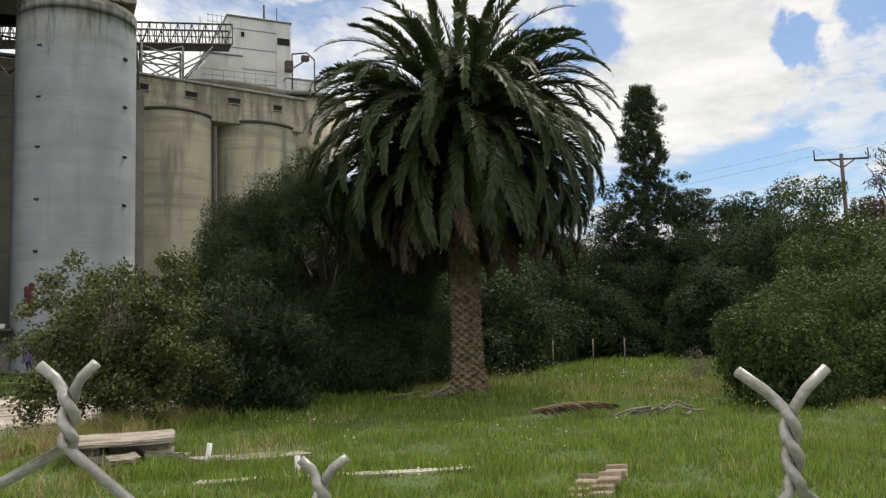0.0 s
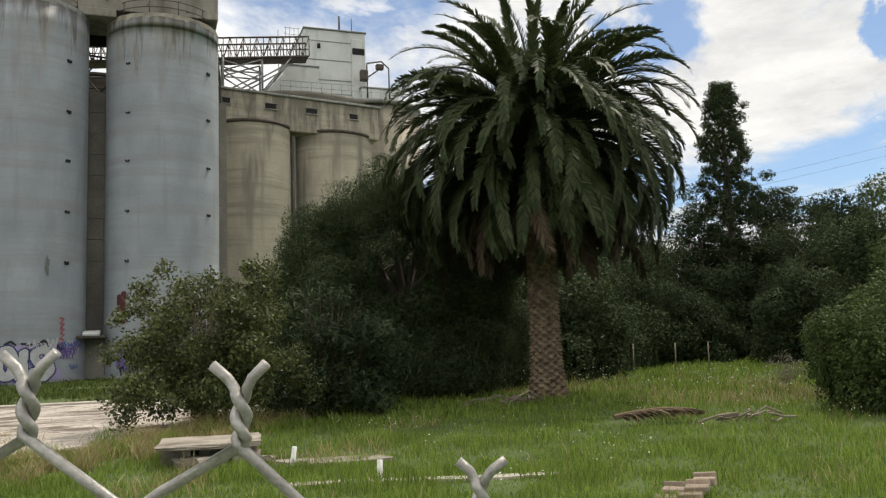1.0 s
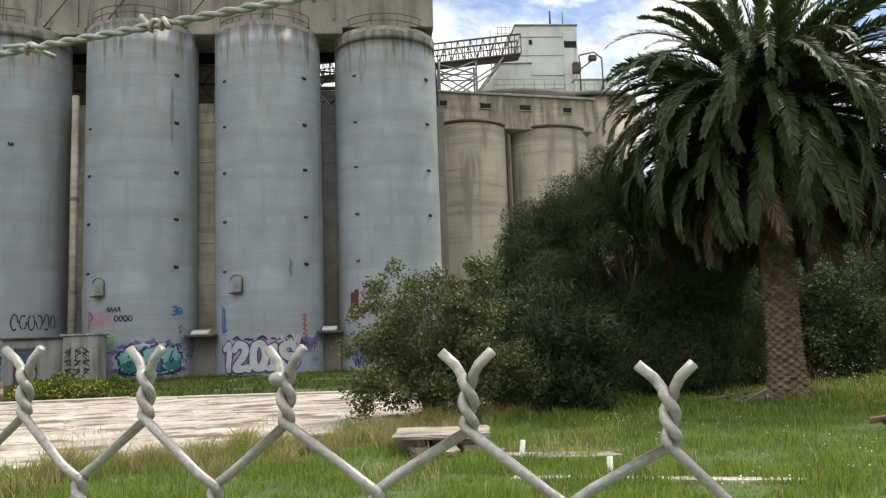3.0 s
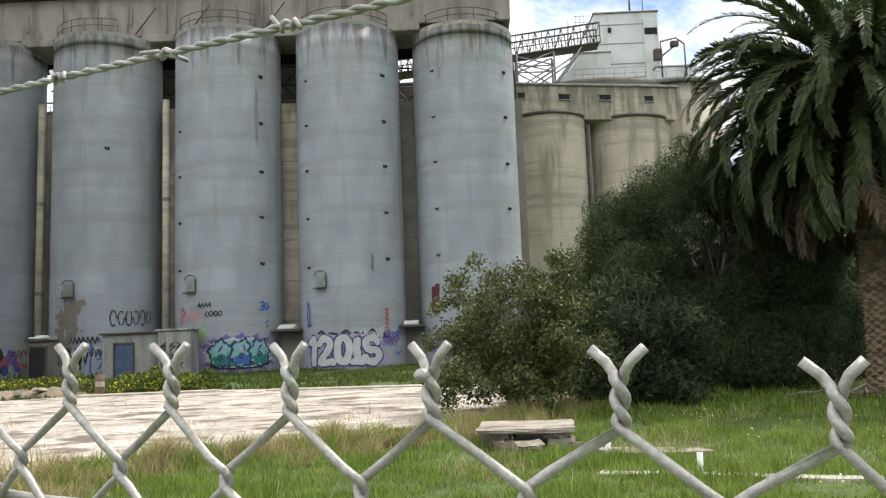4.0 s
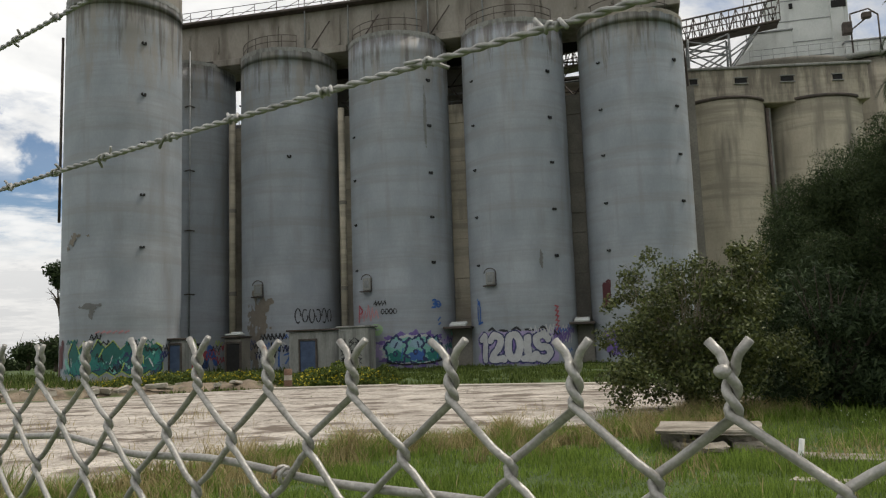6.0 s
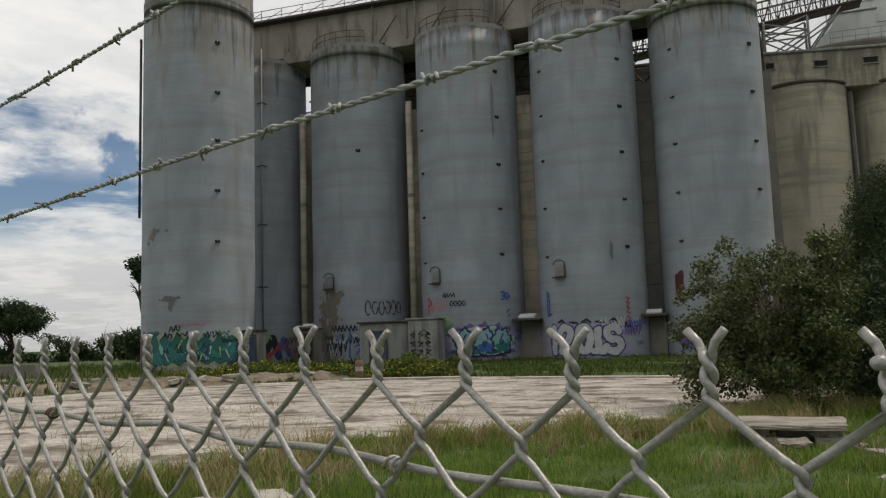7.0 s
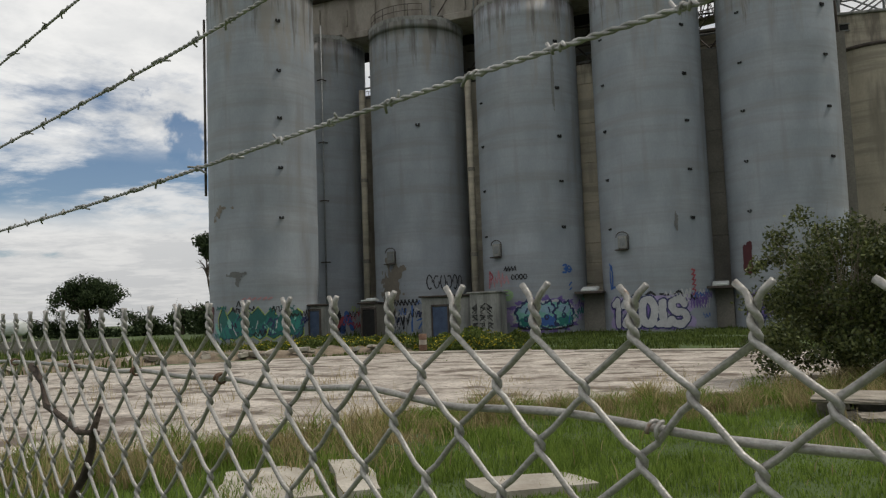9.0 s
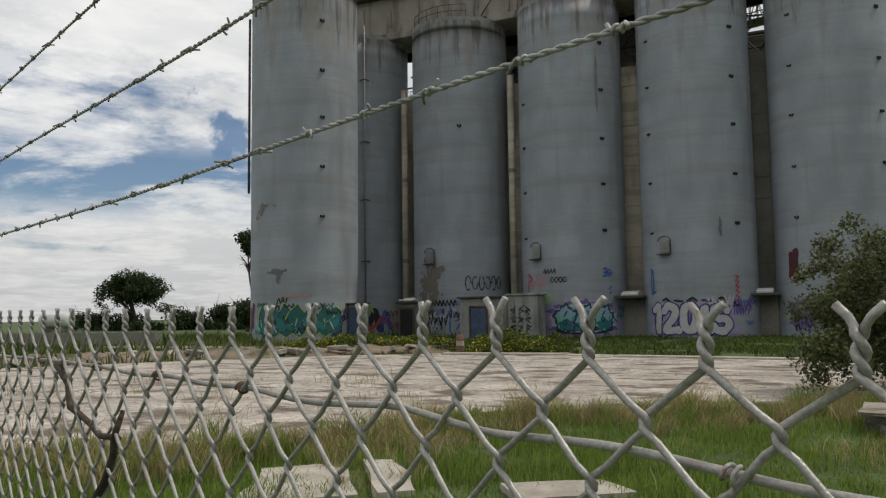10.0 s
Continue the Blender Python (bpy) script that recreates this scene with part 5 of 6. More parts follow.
# ---- woodland behind ----
def round_tree(x, y, h, r, mat, label, leaf=0.22, per=230, n=60, z0=0.25, size=0.7, trunk=0.16, hollow=0.5, name="tree", category="tree", droop=0.0, slim=0.45):
    cl = crown_clumps(r, r * 0.9, h * z0, h, n, size, rng, hollow)
    return plant(name, label, category, x, y, cl, leaf, mat, per, limbs(h, r * 0.8, 9, trunk, rng), slim, shell=0.3, droop=droop, group="woodland trees" if category == "tree" else "")


def cypress(x, y, h):
    """A tall column with tiers of short boughs and sky showing between them."""
    cl = []
    for k in range(400):
        f = 0.14 + 0.86 * k / 399
        a = k * 2.4
        w = (0.65 + 1.55 * min(1, (1 - f) / 0.28) ** 0.8) * (0.85 + 0.55 * noise.noise((f * 11, math.cos(a) * 0.8, math.sin(a) * 0.8)))
        rr = w * (0.25 + 0.75 * rng.random())
        s = 0.22 + 0.30 * rng.random()
        if f < 0.5 and rng.random() < 0.35:
            continue
        cl.append((math.cos(a) * rr, math.sin(a) * rr, h * f - 0.2, s, s, s * 0.75))
    lines = [(np.array([(0, 0, 0), (0.1, 0, h * 0.5), (0, 0, h * 0.97)]), np.array([0.35, 0.22, 0.04]))]
    for k in range(44):
        z, a = h * (0.12 + 0.8 * k / 44), k * 2.4
        lines.append((np.array([(0, 0, z), (math.cos(a) * 1.5, math.sin(a) * 1.5, z + 0.25)]), np.array([0.06, 0.02])))
    return plant("cypress_tree", "tall narrow dark conifer with gaps between boughs", "tree", x, y, cl, 0.15, "wood", 1500, lines, 0.4, shell=0.1)


cypress(34.4, 40.0, 17.2)


def open_tree(x, y, h, r, low, n, label):
    """A crown of flat tufts held up on bare forking limbs."""
    cl = crown_clumps(r, r, h * low, h, n, 0.55, rng, 0.45)
    cl = [(a, b, c, e * 1.2, f * 1.2, g * 0.6) for a, b, c, e, f, g in cl]
    plant("tree", label, "tree", x, y, cl, 0.17, "wood", 420, limbs(h * 0.92, r * 0.75, 8, 0.2, rng, 0.55), 0.4, shell=0.5, group="woodland trees")


open_tree(38.4, 40.3, 11.1, 2.3, 0.62, 80, "open-limbed gum tree with a tufted crown")
open_tree(43.0, 39.9, 10.9, 2.6, 0.6, 110, "dark flat-crowned tree above the wood")
open_tree(36.3, 42.5, 10.0, 1.7, 0.55, 26, "open-limbed gum tree with a tufted crown")


def bush(x, y, h, r, mat, label, leaf, per, n, size, name="tree", category="tree", inner=0.4, slim=0.45):
    return plant(name, label, category, x, y, dome_clumps(r, r * 0.9, h, n, size, rng, inner), leaf, mat, per, limbs(h * 0.85, r * 0.4, 7, 0.03 + 0.012 * h, rng), slim, shell=0.55, group="woodland trees")


for x, y, h, r, m in ((15.6, 27.2, 4.2, 2.1, "pine"), (12.4, 30, 5.0, 3.0, "pine"), (17.8, 31.5, 5.2, 2.6, "wood"), (20.2, 35.5, 6.2, 3.0, "pine"), (24.0, 37.5, 6.6, 3.2, "wood"), (28.3, 41, 9.4, 3.0, "pine"), (31.6, 38.5, 5.2, 2.4, "wood"), (34.6, 33.6, 7.8, 2.6, "wood"), (37.0, 31.5, 7.8, 3.0, "pine"), (27.8, 36.2, 3.8, 2.3, "wood"), (24.5, 42, 7.6, 3.2, "pine"), (42.5, 35, 10.2, 3.2, "wood"), (47.5, 33.5, 9.8, 3.6, "wood"), (22.4, 35.2, 3.6, 2.3, "pine"), (15.5, 34.5, 6.0, 3.0, "pine"), (31.6, 31.2, 5.0, 2.2, "pine"), (30.6, 44.5, 12.2, 2.6, "wood"), (26.6, 46, 8.2, 3.2, "wood"), (38.6, 46, 7.0, 3.4, "wood"), (35.0, 43, 6.6, 2.6, "wood"), (29.6, 29.6, 4.6, 2.0, "wood"), (41.5, 44, 8.2, 2.6, "wood"), (32.6, 47, 8.8, 2.6, "pine"), (33.2, 41.5, 10.0, 2.0, "wood"), (36.2, 39.6, 9.4, 1.9, "wood"), (39.6, 38.5, 8.6, 2.0, "wood")):
    bush(x, y, h, r, m, "dark-green woodland tree at the edge of the clearing", 0.16, 950, 62, 0.8)
# shrubs and trees of the far bank
bush(35.4, 29.1, 9.4, 2.6, "bright", "tall olive-green bushy tree on the bank", 0.16, 950, 70, 0.75)
bush(26.9, 22.4, 5.6, 2.5, "wood", "dark bushy tree behind the lighter ones", 0.15, 1150, 70, 0.7)
bush(29.0, 21.0, 6.6, 3.0, "bright", "sunlit green bushy tree on the bank", 0.14, 1200, 90, 0.7)
bush(21.6, 15.6, 4.3, 2.6, "bright", "rounded green bush with pale flower tips", 0.105, 2000, 90, 0.55)
bush(17.3, 12.8, 2.8, 2.2, "bright", "low spreading green bush over the grass", 0.085, 2700, 100, 0.46)
bush(14.3, 12.1, 2.35, 1.6, "bright", "low rounded green bush", 0.075, 3600, 90, 0.38)
bush(19.8, 11.8, 3.7, 2.5, "bright", "tall green bush beside the low ones", 0.10, 2000, 100, 0.5)
round_tree(31.5, 20.6, 8.8, 2.2, "red", "reddish-brown drooping tree above the bushes", 0.2, 260, 60, 0.45, 0.6, 0.15, droop=0.7, slim=0.25)
cl = crown_clumps(0.75, 0.6, 0.1, 1.15, 22, 0.25, rng, 0.3)
plant("dry_bush", "dry grey-brown twiggy bush", "shrub", 15.6, 16.0, cl, 0.12, "grey", 600, None, 0.12, shell=0.1)

# far left trees
cl = crown_clumps(6.4, 5.5, 3.2, 9.3, 130, 1.05, rng, 0.4) + [(6.0 + 1.1 * k, 0, 3.4 - 0.3 * k, 1.3, 1.2, 0.9) for k in range(4)] + [(-5.5 - k, 0, 3.0 + 0.8 * k, 1.0, 1.0, 0.6) for k in range(3)]
plant("tree", "wide spreading dark tree on the skyline", "tree", -94.5, 90, cl, 0.36, "wood", 110, limbs(6.6, 3.6, 10, 0.4, rng, 0.25), 0.5, shell=0.2)
for x, y, h, r in ((-77, 90, 4.2, 2.3), (-63, 78, 4.2, 2.5), (-85, 92, 2.9, 3.4), (-101, 88, 3.0, 4.0), (-73, 96, 2.6, 4.0)):
    round_tree(x, y, h, r, "wood", "dark bushy tree on the skyline", 0.45, 70, 36, 0.1, 0.9, 0.2)
cl = crown_clumps(2.2, 2.2, 8.8, 13.2, 40, 0.8, rng, 0.4)
plant("tree", "tall gum tree with tufted crown behind the silo", "tree", -63.9, 80, cl, 0.4, "wood", 150, limbs(11, 1.3, 5, 0.25, rng, 0.8), 0.45, shell=0.2)


# ---- grass ----
def blades(n, xs, ys, hmin, hmax, wid, keep, seed, lean=0.35):
    """Bent grass blades on the ground: vertices, quads and tips in one set of quads."""
    r = np.random.default_rng(seed)
    x, y = r.uniform(*xs, n), r.uniform(*ys, n)
    k = keep(x, y, r.random(n))
    x, y = x[k], y[k]
    n = len(x)
    z = np.array([ground_height(a, b) for a, b in zip(x, y)]) - 0.01
    tall = np.array([0.72 + 0.75 * noise.noise((a * 0.8, b * 0.8, 4.0)) + 0.6 * noise.noise((a * 2.3, b * 2.3, 8.0)) for a, b in zip(x, y)])
    h = (hmin + (hmax - hmin) * r.random(n) ** 1.6) * np.clip(tall, 0.3, 1.7)
    a, w = r.uniform(0, 2 * np.pi, n), wid * (0.6 + 0.8 * r.random(n))
    ln = lean * h * (0.3 + r.random(n))
    b = r.uniform(0, 2 * np.pi, n)
    dx, dy = np.cos(b), np.sin(b)
    sx, sy = np.cos(a) * w, np.sin(a) * w
    B = np.stack([x, y, z], 1)
    S = np.stack([sx, sy, 0 * sx], 1)
    Mi = B + np.stack([dx * ln * 0.3, dy * ln * 0.3, h * 0.6], 1)
    Ti = B + np.stack([dx * ln, dy * ln, h], 1)
    V = np.stack([B - S, B + S, Mi + S * 0.8, Mi - S * 0.8, Ti + S * 0.15, Ti - S * 0.15], 1).reshape(-1, 3)
    o = np.arange(n)[:, None] * 6
    F = np.concatenate([o + [0, 1, 2, 3], o + [3, 2, 4, 5]])
    return V, F


def patch(x, y, s, seed):
    return np.array([noise.noise((a * s, b * s, seed)) for a, b in zip(x, y)])


def off_yard(x, y, u):
    ok = ~inside(YARD, x, y)
    ok &= (y > 4.2 + 0.0 * x)
    return ok


def yard_edge(x, y):
    """Nearness to the yard's broken near edge, 1 at the edge to 0 at two metres."""
    p = np.array(YARD[:9])
    d = np.full(np.shape(x), 1e9)
    for (ax, ay), (bx, by) in zip(p[:-1], p[1:]):
        dx, dy = bx - ax, by - ay
        t = np.clip(((x - ax) * dx + (y - ay) * dy) / (dx * dx + dy * dy), 0, 1)
        d = np.minimum(d, np.hypot(x - ax - t * dx, y - ay - t * dy))
    return np.clip(1 - d / 2.4, 0, 1)


def near_green(x, y, u):
    d = np.hypot(x, y)
    return off_yard(x, y, u) & (u * 1.2 > yard_edge(x, y) * (0.95 + patch(x, y, 0.7, 3.3))) & (u < np.clip(9.0 / d, 0, 1) ** 1.5) & ((patch(x, y, 0.4, 8.5) < 0.42) | (u < 0.5 * np.clip(9.0 / d, 0, 1)))


def near_dry(x, y, u):
    e = yard_edge(x, y)
    return off_yard(x, y, u) & (((patch(x, y, 0.4, 8.5) > 0.36) & (u < 0.45)) | (u < e * 1.2 * (0.6 + patch(x, y, 0.7, 3.3))) | (u < 0.02))


V, F = blades(620000, (-10, 17), (4.2, 22), 0.04, 0.19, 0.0058, near_green, 3)
tagged(obj("grass", big_mesh("grass", V, F, M_GRASS)), "lush bright-green long grass", "grass", kind="stuff")
V, F = blades(60000, (-12, 34), (16, 36), 0.08, 0.30, 0.02, lambda x, y, u: off_yard(x, y, u) & (x > 1.5), 4)
tagged(obj("grass", big_mesh("grass", V, F, M_GRASS)), "green grass of the clearing further back", "grass", kind="stuff")
V, F = blades(150000, (-10, 17), (4.2, 20), 0.06, 0.34, 0.006, near_dry, 5, 0.6)
tagged(obj("dry_grass", big_mesh("dry_grass", V, F, M_DRYGRASS)), "straw-coloured dry grass stalks", "grass", kind="stuff")


def tufts(n, share, seed, hmin, hmax):
    """Rank clumps standing along the yard's near edge and here and there in the grass."""
    r = np.random.default_rng(seed)
    p = np.array(YARD[:9], float)
    cs = []
    for _ in range(n):
        i = r.integers(0, len(p) - 1)
        q = p[i] + (p[i + 1] - p[i]) * r.random()
        cs.append(np.array((q[0] + 0.55 + 0.6 * r.normal(), q[1] - 0.75 + 0.55 * r.normal(), 0.12 + 0.25 * r.random())))
    V, F, o = [], [], 0
    for k, (cx, cy, rad) in enumerate(cs):
        v, f = blades(int(900 * rad * share), (cx - rad, cx + rad), (cy - rad, cy + rad), hmin, hmax, 0.0055, lambda x, y, u: (np.hypot(x - cx, y - cy) < rad * (0.4 + 0.6 * u)) & (y > 4.2), seed * 100 + k, 0.7)
        if len(v):
            V.append(v)
            F.append(f + o)
            o += len(v)
    return np.concatenate(V), np.concatenate(F)


V, F = blades(14000, (-16, 3), (7, 20), 0.06, 0.42, 0.005, lambda x, y, u: inside(YARD, x, y) & (patch(x, y, 0.55, 3.8) > 0.12 + 0.012 * (y - 8)), 52, 0.5)
tagged(obj("dry_grass", big_mesh("dry_grass", V, F, M_DRYGRASS)), "thin dry stalks growing through the worn yard", "grass", kind="stuff")
V, F = blades(5200, (10.5, 18.5), (14, 24), 0.15, 0.55, 0.007, lambda x, y, u: patch(x, y, 0.35, 9.1) > 0.02, 51, 0.5)
tagged(obj("dry_grass", big_mesh("dry_grass", V, F, M_DRYGRASS)), "pale dry stalks standing in the clearing", "grass", kind="stuff")
V, F = tufts(260, 1.0, 41, 0.10, 0.42)
tagged(obj("grass", big_mesh("grass", V, F, M_GRASS)), "tall green grass tufts along the yard's broken edge", "grass", kind="stuff")
V, F = tufts(260, 1.0, 42, 0.12, 0.50)
tagged(obj("dry_grass", big_mesh("dry_grass", V, F, M_DRYGRASS)), "dry brown grass tufts along the yard's broken edge", "grass", kind="stuff")
V, F = blades(80000, (-45, 8), (29, 56), 0.05, 0.26, 0.03, lambda x, y, u: ~inside(YARD, x, y) & (patch(x, y, 0.25, 2.2) > -0.3), 6)
tagged(obj("grass", big_mesh("grass", V, F, M_WEED)), "short green grass strip at the foot of the silos", "grass", kind="stuff")
V, F = blades(90000, (-30, 6), (8, 34), 0.02, 0.11, 0.010, lambda x, y, u: inside(YARD, x, y) & (np.abs(patch(x, y, 0.22, 6.6)) < 0.016) & (patch(x, y, 0.9, 1.6) > 0.0), 16)
tagged(obj("grass", big_mesh("grass", V, F, M_GRASS)), "thin weeds growing along cracks in the yard", "grass", kind="stuff")
r_bed = np.random.default_rng(8)
bx, by = r_bed.uniform(-24.5, -9.6, 36000), r_bed.uniform(31.6, 35.6, 36000)
bh = 0.5 + 0.55 * patch(bx, by, 0.6, 4.4) + 0.35 * patch(bx, by, 1.9, 7.4)
bh *= np.clip((by - 31.3) / 0.9, 0.35, 1) * np.clip((bx + 25.5) / 4, 0.3, 1) * np.clip((-9.2 - bx) / 1.2, 0.4, 1)
C = np.stack([bx, by, bh * r_bed.random(len(bx)) ** 0.6], 1)
V, F = leaf_quads(C, np.full(len(C), 0.15), r_bed, 0.45)
tagged(obj("weeds", big_mesh("weeds", V, F, M_WEED)), "dense green weeds along the far yard edge", "weeds", kind="stuff")
k = r_bed.random(len(bx)) < 0.08 * (1.2 + 2 * patch(bx, by, 0.5, 1.1))
C = np.stack([bx, by, bh * (0.65 + 0.4 * r_bed.random(len(bx)))], 1)[k]
V, F = leaf_quads(C, np.full(len(C), 0.085), r_bed, 0.9)
tagged(obj("flowers", big_mesh("flowers", V, F, M_YELLOW)), "tiny yellow flower heads on the weeds", "flowers", kind="stuff")


def dots(name, label, n, xs, ys, zs, size, mat, keep, seed):
    r = np.random.default_rng(seed)
    x, y = r.uniform(*xs, n), r.uniform(*ys, n)
    k = keep(x, y)
    C = np.stack([x[k], y[k], r.uniform(*zs, int(k.sum()))], 1)
    V, F = leaf_quads(C, np.full(len(C), size), r, 0.9)
    return tagged(obj(name, big_mesh(name, V, F, mat)), label, "flowers", kind="stuff")


dots("flowers", "tiny white flower heads scattered in the grass", 1500, (4, 16), (6, 16), (0.14, 0.30), 0.024, M_FLOWER, lambda x, y: patch(x, y, 0.55, 6.1) > 0.22, 22)
dots("flowers", "pale seed heads along the clearing", 1600, (10, 24), (13, 24), (0.3, 0.7), 0.034, M_FLOWER, lambda x, y: patch(x, y, 0.4, 9.1) > 0.15, 23)


# ---- things on the ground ----
def concrete_slab(x, y, rz):
    t = thing("concrete_slab", "raised concrete slab resting on broken blocks", "concrete slab", x, y, 0, rz)
    r = random.Random(17)

    def rough(name, c, size, turn, mat, tilt=0.0, wear=0.02):
        bm = bmesh.new()
        box(bm, (0, 0, 0), size)
        bmesh.ops.subdivide_edges(bm, edges=bm.edges[:], cuts=3, use_grid_fill=True)
        for v in bm.verts:
            v.co += Vector((r.uniform(-wear, wear), r.uniform(-wear, wear), r.uniform(-wear, wear) * 0.5))
        ob = part(name, bm, mat, t)
        ob.matrix_basis = pose(*c, tilt, 0, turn)

    rough("top", (0, 0, 0.262), (1.44, 1.0, 0.065), 0, M_SLABTOP, 1.5)
    for bx, by, z, w, h, turn in ((0.52, -0.27, 0.02, 0.4, 0.2, 4), (0.46, -0.2, 0.175, 0.32, 0.11, -12), (-0.47, 0.1, 0.06, 0.42, 0.34, -8), (0.5, 0.25, 0.06, 0.3, 0.34, 10), (0.05, 0.2, 0.06, 0.5, 0.34, 14), (-0.3, -0.33, 0.03, 0.3, 0.14, 25)):
        rough("block", (bx, by, z), (w, 0.33, h), turn, M_SLABDARK)
    rough("shard", (0.05, -0.7, 0.07), (0.40, 0.2, 0.07), 24, M_SLABDARK, 16)
    rough("shard", (0.78, -0.5, 0.03), (0.26, 0.2, 0.08), -30, M_SLABDARK, -8)
    return t


concrete_slab(1.62, 12.6, -6)


def stub(x, y, h, lean):
    t = thing("pipe_stub", "short white plastic pipe stub standing in the grass", "pipe", x, y, -0.02, group="pipe stubs")
    V, F = lathe([(0.035, 0), (0.035, h), (0.028, h), (0.028, h - 0.05), (0.001, h - 0.06)], 14)
    ob = obj("pipe", mesh_data("pipe", V, F, M_PVC, True), t)
    ob.matrix_basis = pose(0, 0, 0, 0, lean, 0)


stub(2.62, 11.35, 0.27, 8)
stub(3.43, 9.75, 0.22, 0)
t = tagged(obj("kerb_strip", slab("kerb_strip", rough_outline([(2.2, 9.75), (5.3, 8.7), (5.4, 8.85), (2.3, 9.92)], 0.2, 0.12), -0.1, 0.012, M_SLAB)), "thin pale concrete strip half hidden in grass", "kerb")
for outline, top, mat, seed, label in (
        ([(-4.95, 7.1), (-4.55, 7.55), (-4.15, 7.45), (-3.35, 6.4), (-4.2, 5.7)], 0.03, M_SLAB, 0, "flat pale concrete slab lying in the grass"),
        ([(-4.13, 7.74), (-3.8, 7.85), (-2.85, 6.6), (-3.15, 6.35)], 0.07, M_SLAB, 3, "narrow pale concrete slab lying in the grass"),
        ([(-2.35, 7.3), (-1.5, 7.85), (-1.1, 7.45), (-1.9, 6.8)], 0.03, M_SLAB, 5, "flat pale concrete slab sunk in the grass"),
        ([(2.4, 12.0), (3.9, 11.6), (4.0, 11.15), (2.7, 11.2)], 0.012, M_SLABDARK, 7, "broken mossy concrete lying in the grass"),
        ([(-13.6, 29.5), (-8.8, 29.9), (-8.6, 30.8), (-13.8, 30.4)], 0.10, M_SLAB, 9, "pale concrete pad at the far yard edge"),
        ([(-6.5, 29.2), (0.5, 28.2), (0.8, 29.0), (-6.4, 30.0)], 0.09, M_SLAB, 11, "pale concrete pad at the far yard edge")):
    tagged(obj("paving_slab", slab("paving_slab", rough_outline(outline, 0.15, 0.07, seed), -0.1, top, mat)), label, "slab", group="loose slabs")


def brick_pile(x, y):
    t = thing("brick_pile", "row of broken mortared bricks in the grass", "bricks", x, y, 0, 42)
    for i in range(8):
        for k in range(1 if i > 5 else 2):
            bm = bmesh.new()
            box(bm, (0, 0, 0), (0.23, 0.11, 0.076), 0, 0.008)
            ob = part("brick", bm, M_BRICK, t)
            ob.matrix_basis = pose(-0.5 + 0.135 * i, 0.225 * k - 0.12 + 0.02 * (i % 3), 0.015 + 0.012 * i + 0.02 * (i % 2) - 0.035 * k, 5 * (i % 3), 4 - 3 * k, 88 + 7 * (i % 2))
    return t


brick_pile(5.82, 6.95)


def debris(x, y, name, label, n, L, mat, seed, cat):
    r = np.random.default_rng(seed)
    t = thing(name, label, cat, x, y, 0)
    for _ in range(n):
        a, b = r.normal(size=2) * L * 0.3, r.random() * np.pi
        l = L * (0.3 + 0.5 * r.random())
        z = 0.04 + 0.14 * r.random()
        P = np.array([(a[0], a[1] * 0.5, z), (a[0] + math.cos(b) * l * 0.5, a[1] * 0.5 + math.sin(b) * l * 0.2, z + 0.08 * r.normal()), (a[0] + math.cos(b) * l, a[1] * 0.5 + math.sin(b) * l * 0.4, 0.03)])
        tube("branch", P, 0.012 + 0.014 * r.random(), mat, t, "", 5)


ob = tagged(obj("fallen_frond", frond("fallen_frond", 12, 22, 1.6, 0.34, M_FALLEN, True, 77)), "dry brown fallen palm frond", "frond")
ob.matrix_basis = pose(8.7, 12.9, 0.12, 0, 0, -18)
debris(10.8, 11.8, "branch_heap", "heap of grey fallen branches", 14, 1.3, M_WOOD, 31, "branches")
debris(9.3, 18.6, "branch_heap", "dead sticks and litter under the palm", 24, 1.6, M_TWIG, 32, "branches")
for k, (x, y) in enumerate(((19.4, 28.6), (20.8, 27.7), (21.8, 26.9))):
    t = tagged(tube("fence_post", [(0, 0, -0.1), (0.03, 0, 1.2)], 0.03, M_WOOD, None, "", 7), "old grey timber post at the clearing edge", "post", "timber posts")
    t.matrix_basis = pose(x, y, 0)
# drum stub and rubble at the far yard edge
t = thing("bollard", "short rusty orange and white bollard on a rubble mound", "bollard", -13.4, 31.0, 0)
V, F = lathe([(0.17, 0.1), (0.17, 0.35)], 14)
obj("base", mesh_data("base", V, F, M_RUST, True), t)
V, F = lathe([(0.165, 0.35), (0.165, 0.55)], 14)
obj("band", mesh_data("band", V, F, M_SLAB, True), t, "pale band")
V, F = lathe([(0.17, 0.55), (0.17, 0.8), (0.01, 0.81)], 14)
obj("top", mesh_data("top", V, F, M_RUST, True), t)


